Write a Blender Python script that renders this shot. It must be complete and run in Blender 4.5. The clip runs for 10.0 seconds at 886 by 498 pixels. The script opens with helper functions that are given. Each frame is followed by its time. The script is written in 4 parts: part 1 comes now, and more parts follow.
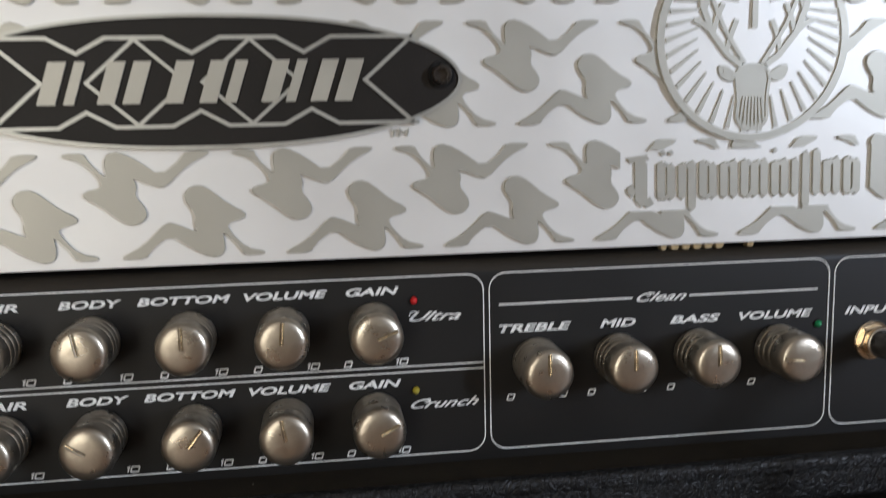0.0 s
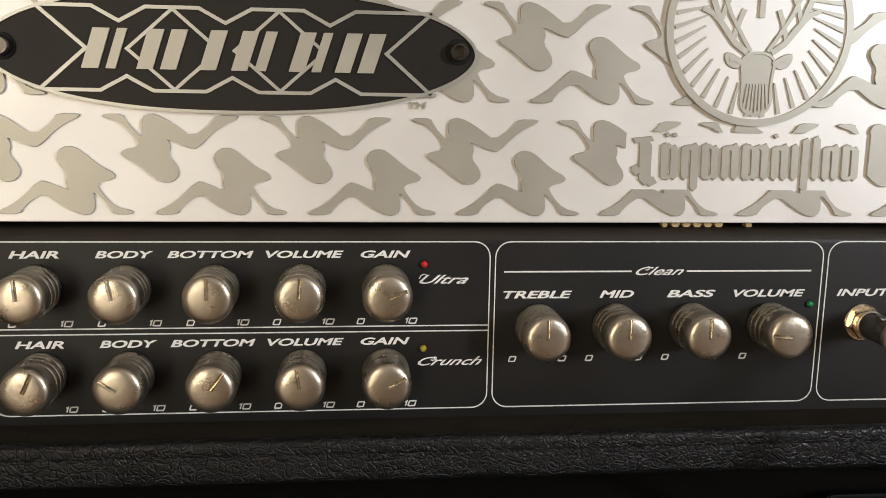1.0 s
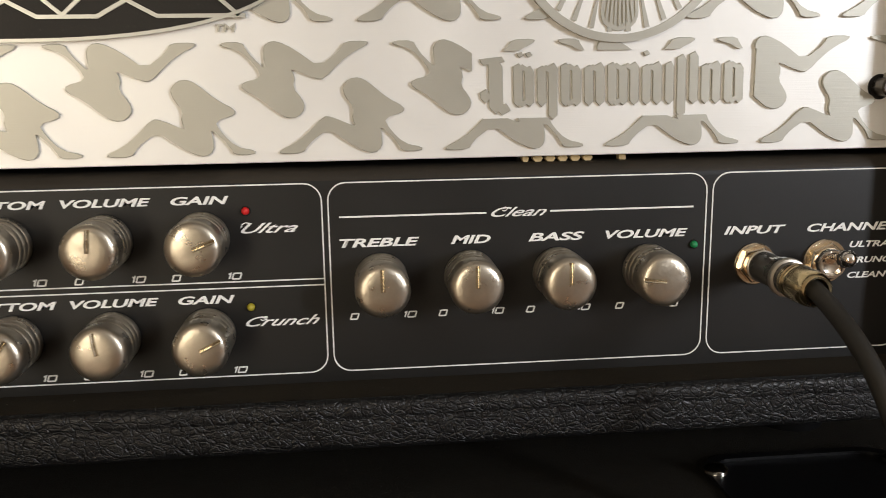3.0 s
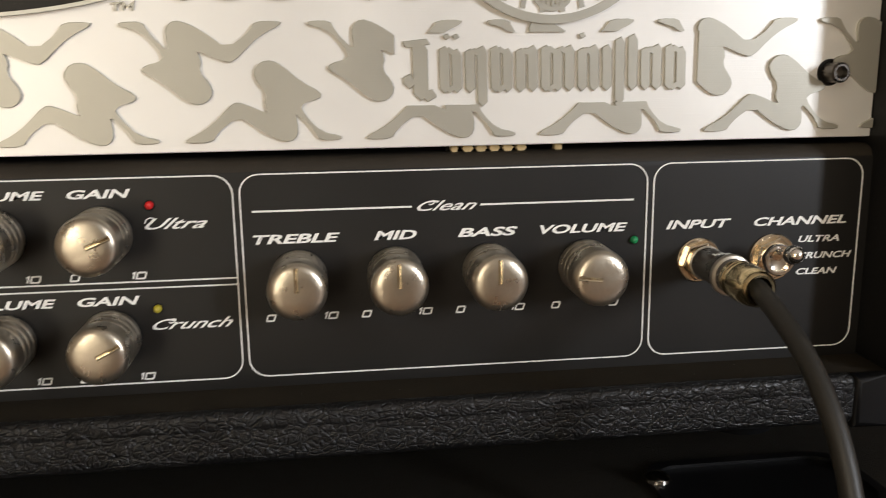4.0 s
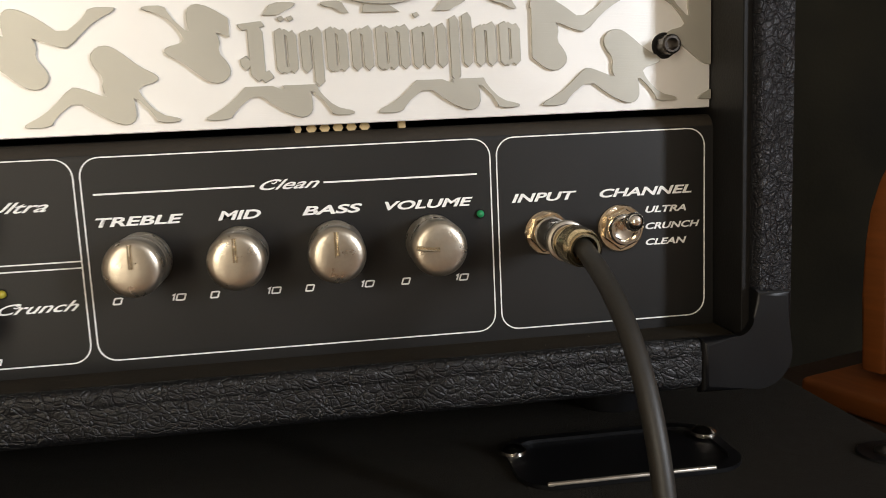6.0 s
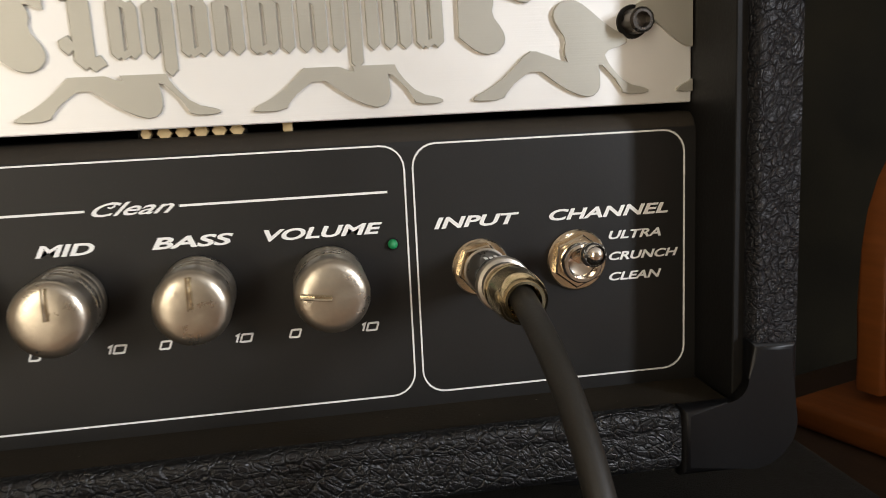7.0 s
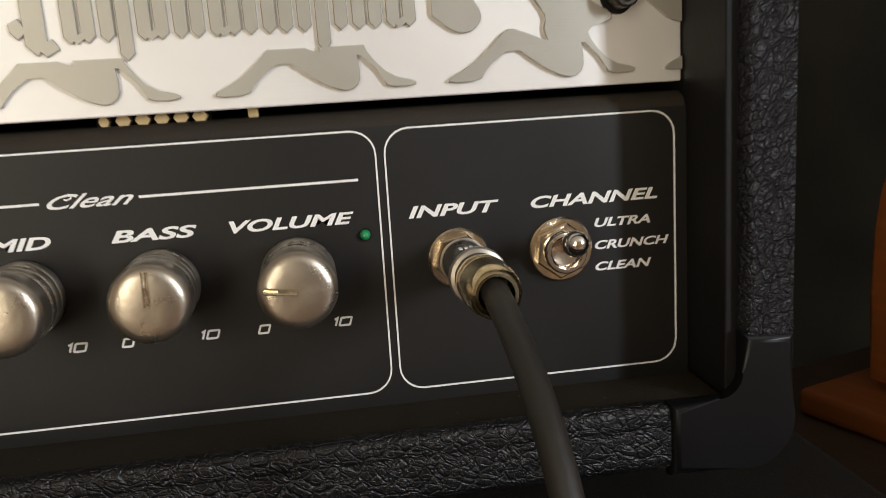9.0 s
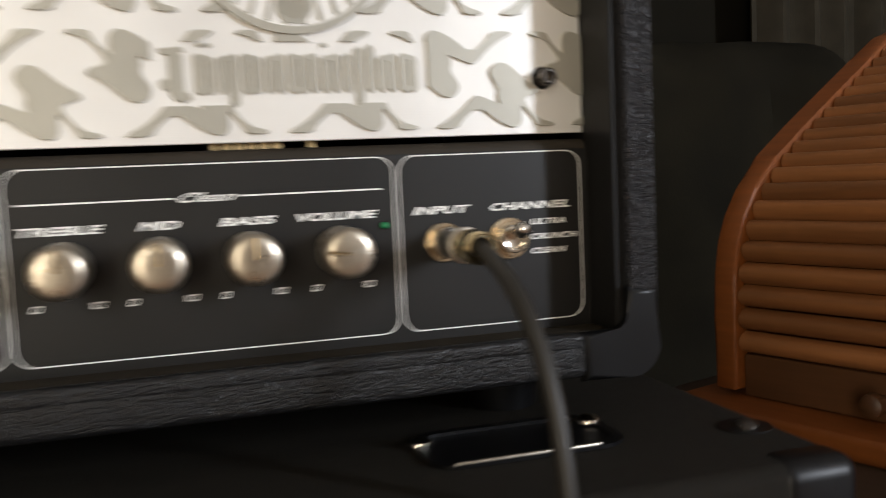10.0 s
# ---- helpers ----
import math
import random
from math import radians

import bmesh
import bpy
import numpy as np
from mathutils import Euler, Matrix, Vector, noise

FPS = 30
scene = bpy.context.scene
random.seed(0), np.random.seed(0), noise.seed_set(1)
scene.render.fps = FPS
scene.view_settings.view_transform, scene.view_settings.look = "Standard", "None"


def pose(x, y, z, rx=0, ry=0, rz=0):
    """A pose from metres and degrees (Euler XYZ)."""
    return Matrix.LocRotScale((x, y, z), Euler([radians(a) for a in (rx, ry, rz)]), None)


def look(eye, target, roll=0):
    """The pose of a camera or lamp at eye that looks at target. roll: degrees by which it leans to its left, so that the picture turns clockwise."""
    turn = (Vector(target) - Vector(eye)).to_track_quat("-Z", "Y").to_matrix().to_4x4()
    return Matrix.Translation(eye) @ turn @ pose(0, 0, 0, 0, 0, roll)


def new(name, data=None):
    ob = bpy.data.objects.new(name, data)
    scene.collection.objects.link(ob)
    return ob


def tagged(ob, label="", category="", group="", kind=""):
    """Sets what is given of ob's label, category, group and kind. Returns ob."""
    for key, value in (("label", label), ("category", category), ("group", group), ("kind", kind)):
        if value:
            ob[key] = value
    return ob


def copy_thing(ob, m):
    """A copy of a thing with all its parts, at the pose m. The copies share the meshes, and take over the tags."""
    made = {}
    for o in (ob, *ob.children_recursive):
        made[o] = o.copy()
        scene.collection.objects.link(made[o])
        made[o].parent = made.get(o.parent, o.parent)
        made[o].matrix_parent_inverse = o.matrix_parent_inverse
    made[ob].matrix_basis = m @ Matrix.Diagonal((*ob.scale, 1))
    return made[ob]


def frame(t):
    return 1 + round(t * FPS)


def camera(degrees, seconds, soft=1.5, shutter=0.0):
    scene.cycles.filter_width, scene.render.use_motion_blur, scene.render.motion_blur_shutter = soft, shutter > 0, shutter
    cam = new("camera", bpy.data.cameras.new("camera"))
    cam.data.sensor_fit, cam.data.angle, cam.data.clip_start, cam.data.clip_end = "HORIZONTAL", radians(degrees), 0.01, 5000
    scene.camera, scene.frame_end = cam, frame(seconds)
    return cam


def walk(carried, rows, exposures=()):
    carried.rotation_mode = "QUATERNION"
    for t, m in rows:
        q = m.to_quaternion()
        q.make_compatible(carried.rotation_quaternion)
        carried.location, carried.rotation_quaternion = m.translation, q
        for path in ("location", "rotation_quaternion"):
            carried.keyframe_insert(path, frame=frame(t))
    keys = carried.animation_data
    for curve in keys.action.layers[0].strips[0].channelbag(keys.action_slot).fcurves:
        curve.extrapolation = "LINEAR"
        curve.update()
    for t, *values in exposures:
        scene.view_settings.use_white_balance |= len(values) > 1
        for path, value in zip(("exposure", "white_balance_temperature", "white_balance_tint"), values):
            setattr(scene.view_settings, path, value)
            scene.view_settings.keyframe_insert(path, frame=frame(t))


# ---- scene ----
cam = camera(54.00, 10.0, soft=0.6, shutter=0.4)
PATH = [
    (0, (-0.0638, -0.3133, 0.9594), (-0.0097, 0.0789, 0.9023), -1.22),
    (0.2, (-0.0615, -0.3270, 0.9668), (-0.0119, 0.0669, 0.9181), -0.51),
    (0.4, (-0.0628, -0.3366, 0.9688), (-0.0182, 0.0563, 0.9084), 0.64),
    (0.5, (-0.0623, -0.3357, 0.9677), (-0.0161, 0.0565, 0.9036), 0.97),
    (0.6, (-0.0600, -0.3326, 0.9663), (-0.0163, 0.0594, 0.8994), 1.39),
    (1, (-0.0594, -0.3343, 0.9604), (-0.0186, 0.0575, 0.8909), 0.96),
    (1.3, (-0.0582, -0.3345, 0.9593), (-0.0217, 0.0572, 0.8868), 0.49),
    (1.5, (-0.0576, -0.3328, 0.9557), (-0.0296, 0.0594, 0.8824), -0.30),
    (1.8, (-0.0465, -0.3263, 0.9519), (-0.0293, 0.0649, 0.8700), -1.06),
    (2, (-0.0347, -0.3185, 0.9483), (-0.0219, 0.0724, 0.8647), -1.28),
    (2.1, (-0.0231, -0.3159, 0.9469), (-0.0170, 0.0753, 0.8640), -1.46),
    (2.3, (-0.0028, -0.3110, 0.9430), (0.0075, 0.0810, 0.8638), -1.40),
    (2.5, (0.0034, -0.3075, 0.9391), (0.0290, 0.0841, 0.8616), -1.15),
    (2.7, (0.0030, -0.3060, 0.9424), (0.0372, 0.0847, 0.8636), -1.04),
    (3.8, (0.0239, -0.2860, 0.9339), (0.0684, 0.1033, 0.8535), -0.62),
    (4, (0.0265, -0.2835, 0.9385), (0.0754, 0.1045, 0.8545), -0.70),
    (4.5, (0.0576, -0.2741, 0.9412), (0.1209, 0.1120, 0.8579), -1.16),
    (4.9, (0.0837, -0.2726, 0.9376), (0.1514, 0.1142, 0.8615), -1.60),
    (5, (0.0846, -0.2729, 0.9353), (0.1549, 0.1136, 0.8599), -1.70),
    (5.2, (0.0855, -0.2745, 0.9332), (0.1558, 0.1120, 0.8581), -1.73),
    (5.5, (0.0804, -0.2801, 0.9308), (0.1445, 0.1081, 0.8588), -2.09),
    (5.7, (0.0735, -0.3055, 0.9156), (0.1242, 0.0865, 0.8542), -2.76),
    (6.8, (0.0935, -0.2416, 0.9116), (0.1631, 0.1468, 0.8456), -1.95),
    (7, (0.1040, -0.2276, 0.9173), (0.1692, 0.1606, 0.8460), -2.70),
    (7.5, (0.1107, -0.2052, 0.9150), (0.1683, 0.1825, 0.8355), -3.23),
    (8, (0.1169, -0.2015, 0.9132), (0.1730, 0.1857, 0.8302), -3.24),
    (8.2, (0.1191, -0.2016, 0.9108), (0.1714, 0.1857, 0.8255), -3.39),
    (8.4, (0.1202, -0.2031, 0.9117), (0.1747, 0.1840, 0.8249), -3.30),
    (8.5, (0.1207, -0.2039, 0.9122), (0.1764, 0.1831, 0.8277), -3.26),
    (9, (0.1168, -0.2180, 0.9153), (0.1731, 0.1706, 0.8388), -3.52),
    (9.3, (0.1132, -0.2458, 0.9154), (0.1808, 0.1440, 0.8561), -3.21),
    (9.4, (0.1105, -0.2603, 0.9185), (0.1816, 0.1297, 0.8654), -2.38),
    (9.5, (0.1091, -0.2721, 0.9232), (0.1907, 0.1173, 0.8819), -3.15),
    (9.6, (0.1036, -0.2825, 0.9166), (0.1931, 0.1055, 0.8782), -3.81),
    (9.8, (0.0867, -0.3047, 0.8964), (0.1931, 0.0795, 0.8631), -1.81),
    (9.9, (0.0781, -0.3114, 0.8948), (0.1904, 0.0710, 0.8613), -2.33),
    (10, (0.0532, -0.3259, 0.8953), (0.1685, 0.0557, 0.8624), -2.57),
]
walk(cam, [(t, look(eye, target, roll)) for t, eye, target, roll in PATH], [(0.0, -0.44, 5420, 10), (0.2, -0.26, 6100, 10), (2.0, -0.14, 6150, 10), (4.0, -0.02, 6150, 10), (5.0, 0.02, 6100, 10), (5.5, 0.18, 6050, 10), (7.0, 0.10, 6050, 10), (8.0, -0.02, 6050, 10), (8.5, -0.10, 6050, 10), (9.0, -0.02, 6050, 10), (10.0, 0.14, 5950, 10)])

# ---- light ----
world = bpy.data.worlds.new("world")
scene.world = world
world.use_nodes = True
wn = world.node_tree.nodes
sky = wn.new("ShaderNodeTexSky")
sky.sky_type, sky.sun_disc, sky.sun_elevation, sky.sun_rotation = "NISHITA", False, radians(25), radians(140)
wn["Background"].inputs["Strength"].default_value = 0.08
world.node_tree.links.new(sky.outputs[0], wn["Background"].inputs["Color"])


def window_lamp(name, m, sx, sy, watts, colour):
    la = bpy.data.lights.new(name, "AREA")
    la.shape, la.size, la.size_y, la.energy, la.color = "RECTANGLE", sx, sy, watts, colour
    ob = new(name, la)
    ob.matrix_world = m
    return ob


KEY_AT, KEY_TO = (2.52, -2.60, 1.70), (0.1, 0.0, 0.95)
window_lamp("window_light", look(KEY_AT, KEY_TO), 0.26, 1.0, 73, (0.98, 0.985, 1.0))
window_lamp("window_light", look((-1.3, -2.72, 1.25), (-0.15, 0.0, 0.9)), 0.8, 2.1, 34, (1.0, 0.84, 0.61))

# ---- materials ----


def material(name, colour, rough=0.5, metal=0.0, vary=0.25, scale=60.0, bump=0.0, bump_scale=400.0, spread=0.15, coat=0.0, dust=0.0, shine=0.5):
    """A paint, metal or plastic with variation at two scales and fine relief."""
    ma = bpy.data.materials.new(name)
    ma.use_nodes = True
    n, li = ma.node_tree.nodes, ma.node_tree.links
    bsdf = n["Principled BSDF"]
    tc = n.new("ShaderNodeTexCoord")
    big = n.new("ShaderNodeTexNoise")
    big.inputs["Scale"].default_value, big.inputs["Detail"].default_value = scale, 6
    fine = n.new("ShaderNodeTexNoise")
    fine.inputs["Scale"].default_value, fine.inputs["Detail"].default_value = bump_scale, 4
    for tex in (big, fine):
        li.new(tc.outputs["Object"], tex.inputs["Vector"])
    mix = n.new("ShaderNodeMix")
    mix.data_type = "RGBA"
    dark = [c * (1 - vary) for c in colour]
    light = [min(1.0, c * (1 + vary)) for c in colour]
    mix.inputs["A"].default_value, mix.inputs["B"].default_value = (*dark, 1), (*light, 1)
    li.new(big.outputs["Fac"], mix.inputs["Factor"])
    out = mix.outputs["Result"]
    if dust:
        ramp = n.new("ShaderNodeValToRGB")
        ramp.color_ramp.elements[0].position, ramp.color_ramp.elements[1].position = 0.62, 0.78
        li.new(fine.outputs["Fac"], ramp.inputs["Fac"])
        times = n.new("ShaderNodeMath")
        times.operation = "MULTIPLY"
        times.inputs[1].default_value = dust
        li.new(ramp.outputs["Color"], times.inputs[0])
        over = n.new("ShaderNodeMix")
        over.data_type = "RGBA"
        li.new(times.outputs[0], over.inputs["Factor"])
        li.new(out, over.inputs["A"])
        over.inputs["B"].default_value = (0.3, 0.27, 0.22, 1)
        out = over.outputs["Result"]
    li.new(out, bsdf.inputs["Base Color"])
    rr = n.new("ShaderNodeMapRange")
    rr.inputs["To Min"].default_value, rr.inputs["To Max"].default_value = max(0.02, rough - spread), min(1.0, rough + spread)
    li.new(big.outputs["Fac"], rr.inputs["Value"])
    li.new(rr.outputs["Result"], bsdf.inputs["Roughness"])
    bsdf.inputs["Metallic"].default_value = metal
    bsdf.inputs["Coat Weight"].default_value = coat
    bsdf.inputs["Specular IOR Level"].default_value = shine
    if bump:
        bp = n.new("ShaderNodeBump")
        bp.inputs["Strength"].default_value, bp.inputs["Distance"].default_value = bump, 0.0005
        li.new(fine.outputs["Fac"], bp.inputs["Height"])
        li.new(bp.outputs["Normal"], bsdf.inputs["Normal"])
    return ma


def brushed(name, colour, rough, metal, along=(4.0, 200.0, 900.0), vary=0.06, strength=0.12, scale=25.0):
    """Brushed sheet metal: fine streaks along x."""
    ma = material(name, colour, rough, metal, vary, scale)
    n, li = ma.node_tree.nodes, ma.node_tree.links
    tc, mp, st, bp = n.new("ShaderNodeTexCoord"), n.new("ShaderNodeMapping"), n.new("ShaderNodeTexNoise"), n.new("ShaderNodeBump")
    mp.inputs["Scale"].default_value = along
    st.inputs["Scale"].default_value, st.inputs["Detail"].default_value = 3.0, 5
    li.new(tc.outputs["Object"], mp.inputs["Vector"])
    li.new(mp.outputs["Vector"], st.inputs["Vector"])
    bp.inputs["Strength"].default_value, bp.inputs["Distance"].default_value = strength, 0.0003
    li.new(st.outputs["Fac"], bp.inputs["Height"])
    li.new(bp.outputs["Normal"], n["Principled BSDF"].inputs["Normal"])
    return ma


def leather(name, colour, rough, cell, depth, stretch=(1.0, 1.0, 1.0), shine=0.3, slant=0.0, crack=0.16):
    """Grained vinyl covering: uneven pebbles parted by cracks, long creases across them, and a fine grain."""
    ma = bpy.data.materials.new(name)
    ma.use_nodes = True
    n, li = ma.node_tree.nodes, ma.node_tree.links
    bsdf = n["Principled BSDF"]
    bsdf.inputs["Specular IOR Level"].default_value = shine
    tc, turn, mp = n.new("ShaderNodeTexCoord"), n.new("ShaderNodeMapping"), n.new("ShaderNodeMapping")
    turn.inputs["Rotation"].default_value = (0.0, radians(slant), 0.0)
    mp.inputs["Scale"].default_value = stretch
    li.new(tc.outputs["Object"], turn.inputs["Vector"])
    li.new(turn.outputs["Vector"], mp.inputs["Vector"])
    # the pebbles wander, so that no cell looks like its neighbour
    bend, wander = n.new("ShaderNodeTexNoise"), n.new("ShaderNodeVectorMath")
    bend.inputs["Scale"].default_value, bend.inputs["Detail"].default_value = cell * 0.7, 4
    li.new(mp.outputs["Vector"], bend.inputs["Vector"])
    wander.operation = "MULTIPLY_ADD"
    wander.inputs[1].default_value = (1.1 / cell,) * 3
    li.new(bend.outputs["Color"], wander.inputs[0])
    li.new(mp.outputs["Vector"], wander.inputs[2])
    height = None
    for size, width, share in ((cell, crack, 1.0), (cell * 0.42, crack * 0.55, 0.8), (cell * 2.1, crack * 1.3, 0.35)):
        tex, ramp = n.new("ShaderNodeTexVoronoi"), n.new("ShaderNodeMapRange")
        tex.feature = "DISTANCE_TO_EDGE"
        tex.inputs["Scale"].default_value = size
        li.new(wander.outputs[0], tex.inputs["Vector"])
        ramp.interpolation_type = "SMOOTHSTEP"
        ramp.inputs["From Max"].default_value, ramp.inputs["To Max"].default_value = width, share
        li.new(tex.outputs["Distance"], ramp.inputs["Value"])
        if height is None:
            height = ramp.outputs["Result"]
        else:
            both = n.new("ShaderNodeMath")
            li.new(height, both.inputs[0])
            li.new(ramp.outputs["Result"], both.inputs[1])
            height = both.outputs[0]
    fine, large = n.new("ShaderNodeTexNoise"), n.new("ShaderNodeTexNoise")
    fine.inputs["Scale"].default_value, fine.inputs["Detail"].default_value = cell * 3.0, 6
    large.inputs["Scale"].default_value, large.inputs["Detail"].default_value = cell * 0.2, 4
    for tex in (fine, large):
        li.new(mp.outputs["Vector"], tex.inputs["Vector"])
    h1 = n.new("ShaderNodeMath")
    h1.operation = "MULTIPLY_ADD"
    h1.inputs[1].default_value = 0.9
    li.new(fine.outputs["Fac"], h1.inputs[0])
    li.new(height, h1.inputs[2])
    bp = n.new("ShaderNodeBump")
    bp.inputs["Strength"].default_value, bp.inputs["Distance"].default_value = 0.9, depth
    li.new(h1.outputs[0], bp.inputs["Height"])
    li.new(bp.outputs["Normal"], bsdf.inputs["Normal"])
    mix = n.new("ShaderNodeMix")
    mix.data_type = "RGBA"
    mix.inputs["A"].default_value = (*[c * 0.6 for c in colour], 1)
    mix.inputs["B"].default_value = (*[c * 1.5 for c in colour], 1)
    li.new(large.outputs["Fac"], mix.inputs["Factor"])
    li.new(mix.outputs["Result"], bsdf.inputs["Base Color"])
    rr = n.new("ShaderNodeMapRange")
    rr.inputs["To Min"].default_value, rr.inputs["To Max"].default_value = rough - 0.1, rough + 0.15
    li.new(large.outputs["Fac"], rr.inputs["Value"])
    li.new(rr.outputs["Result"], bsdf.inputs["Roughness"])
    return ma


def worn_metal(name, clean, grime, rough):
    """Old bare aluminium: dull stains in patches, scuffs and slight dents."""
    ma = material(name, clean, rough, 0.95, 0.1, 130.0)
    n, li = ma.node_tree.nodes, ma.node_tree.links
    bsdf = n["Principled BSDF"]
    tc, info = n.new("ShaderNodeTexCoord"), n.new("ShaderNodeObjectInfo")
    shift, away = n.new("ShaderNodeVectorMath"), n.new("ShaderNodeVectorMath")
    shift.operation, away.operation = "ADD", "SCALE"
    away.inputs[0].default_value = (3.1, 1.7, 2.3)
    li.new(info.outputs["Random"], away.inputs["Scale"])
    li.new(tc.outputs["Object"], shift.inputs[0])
    li.new(away.outputs[0], shift.inputs[1])
    layers = []
    for scale, detail, lo, hi in ((150.0, 6, 0.30, 0.74), (900.0, 6, 0.40, 0.75), (110.0, 2, 0.0, 1.0)):
        tex, ramp = n.new("ShaderNodeTexNoise"), n.new("ShaderNodeMapRange")
        tex.inputs["Scale"].default_value, tex.inputs["Detail"].default_value = scale, detail
        li.new(shift.outputs[0], tex.inputs["Vector"])
        ramp.inputs["From Min"].default_value, ramp.inputs["From Max"].default_value = lo, hi
        li.new(tex.outputs["Fac"], ramp.inputs["Value"])
        layers.append(ramp.outputs["Result"])
    both = n.new("ShaderNodeMath")
    both.operation = "MULTIPLY_ADD"
    both.inputs[1].default_value = 0.18
    both.use_clamp = True
    li.new(layers[1], both.inputs[0])
    li.new(layers[0], both.inputs[2])
    mix = n.new("ShaderNodeMix")
    mix.data_type = "RGBA"
    mix.inputs["A"].default_value, mix.inputs["B"].default_value = (*clean, 1), (*grime, 1)
    li.new(both.outputs[0], mix.inputs["Factor"])
    li.new(mix.outputs["Result"], bsdf.inputs["Base Color"])
    rr = n.new("ShaderNodeMapRange")
    rr.inputs["To Min"].default_value, rr.inputs["To Max"].default_value = rough - 0.05, rough + 0.09
    li.new(both.outputs[0], rr.inputs["Value"])
    li.new(rr.outputs["Result"], bsdf.inputs["Roughness"])
    bp, bp2 = n.new("ShaderNodeBump"), n.new("ShaderNodeBump")
    bp.inputs["Strength"].default_value, bp.inputs["Distance"].default_value = 0.22, 0.0010
    bp2.inputs["Strength"].default_value, bp2.inputs["Distance"].default_value = 0.15, 0.00012
    li.new(layers[2], bp.inputs["Height"])
    li.new(layers[1], bp2.inputs["Height"])
    li.new(bp.outputs["Normal"], bp2.inputs["Normal"])
    li.new(bp2.outputs["Normal"], bsdf.inputs["Normal"])
    return ma


def wood(name, colour, rough, grain=(60.0, 4.0, 60.0)):
    ma = material(name, colour, rough, 0.0, 0.3, 14.0, 0.15, 500.0)
    n, li = ma.node_tree.nodes, ma.node_tree.links
    tc, mp, st, mix = n.new("ShaderNodeTexCoord"), n.new("ShaderNodeMapping"), n.new("ShaderNodeTexNoise"), n.new("ShaderNodeMix")
    mp.inputs["Scale"].default_value = grain
    st.inputs["Scale"].default_value, st.inputs["Detail"].default_value = 3.0, 8
    li.new(tc.outputs["Object"], mp.inputs["Vector"])
    li.new(mp.outputs["Vector"], st.inputs["Vector"])
    mix.data_type = "RGBA"
    mix.inputs["A"].default_value = (*[c * 0.55 for c in colour], 1)
    mix.inputs["B"].default_value = (*[min(1, c * 1.3) for c in colour], 1)
    li.new(st.outputs["Fac"], mix.inputs["Factor"])
    info, tone, hsv = n.new("ShaderNodeObjectInfo"), n.new("ShaderNodeMapRange"), n.new("ShaderNodeHueSaturation")
    tone.inputs["To Min"].default_value, tone.inputs["To Max"].default_value = 0.72, 1.28
    li.new(info.outputs["Random"], tone.inputs["Value"])
    li.new(tone.outputs["Result"], hsv.inputs["Value"])
    li.new(mix.outputs["Result"], hsv.inputs["Color"])
    li.new(hsv.outputs["Color"], n["Principled BSDF"].inputs["Base Color"])
    return ma


PLATE = brushed("brushed_aluminium", (0.86, 0.85, 0.82), 0.40, 0.30)
MOTIF = brushed("satin_grey_metal", (0.475, 0.46, 0.40), 0.42, 0.45, vary=0.14)
PANEL = material("black_panel_paint", (0.0120, 0.0113, 0.0106), 0.45, 0.0, 0.25, 30.0, 0.05, 1500.0, 0.06, dust=0.03, shine=0.32)
BLACK = material("satin_black_paint", (0.008, 0.0075, 0.007), 0.55, 0.0, 0.3, 40.0, 0.15, 900.0, dust=0.04, shine=0.2)
INK = material("white_ink", (0.86, 0.86, 0.84), 0.55, 0.0, 0.08, 300.0, 0.05, 1500.0)
KNOB = worn_metal("worn_aluminium", (0.58, 0.52, 0.425), (0.45, 0.40, 0.32), 0.29)
POINTER = material("bare_groove", (0.78, 0.70, 0.55), 0.25, 1.0, 0.2, 200.0)
CHROME = material("chrome", (0.84, 0.80, 0.74), 0.11, 1.0, 0.10, 120.0, spread=0.06)
NICKEL = material("warm_nickel", (0.84, 0.71, 0.53), 0.20, 1.0, 0.22, 260.0, 0.08, 900.0)
GOLD = material("worn_gold_plating", (0.86, 0.67, 0.40), 0.19, 1.0, 0.25, 260.0, 0.08, 900.0)
PLUG = material("gunmetal_plug", (0.16, 0.15, 0.135), 0.30, 0.75, 0.2, 120.0)
RUBBER = material("black_rubber", (0.0175, 0.0158, 0.0125), 0.5, 0.0, 0.25, 60.0, 0.12, 900.0)
CAP = material("black_corner_plastic", (0.0032, 0.0032, 0.0036), 0.38, 0.0, 0.2, 50.0, 0.05, 900.0, 0.06, shine=0.26)
TOLEX = leather("black_grained_vinyl", (0.0085, 0.0085, 0.0105), 0.37, 430.0, 0.00046, (1.0, 1.0, 0.75), shine=0.40, slant=-28.0, crack=0.11)
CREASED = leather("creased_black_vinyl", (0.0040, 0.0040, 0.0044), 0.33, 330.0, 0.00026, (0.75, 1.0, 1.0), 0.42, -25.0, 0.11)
CABTOP = leather("dull_black_vinyl", (0.0085, 0.0070, 0.0045), 0.65, 900.0, 0.0002, shine=0.2)
# scuffed metal of the plug, also the highlight on the tray's front edge
WORN_RIM_AND_GLINT = material("worn_rim_and_glint", (0.42, 0.38, 0.32), 0.38, 0.8, 0.35, 200.0, 0.1, 900.0)
DUST = material("grey_dust", (0.20, 0.18, 0.14), 0.95, 0.0, 0.2, 300.0)
# a pale beige cut down to almost black, dim light included in it
BEIGE = material("shaded_beige_cloth", (0.034, 0.029, 0.020), 0.95, 0.0, 0.4, 20.0, 0.5, 400.0, shine=0.1)
FOLD = material("dusty_panel_fold", (0.026, 0.021, 0.015), 0.6, 0.0, 0.4, 40.0, 0.1, 1200.0, dust=0.06, shine=0.3)
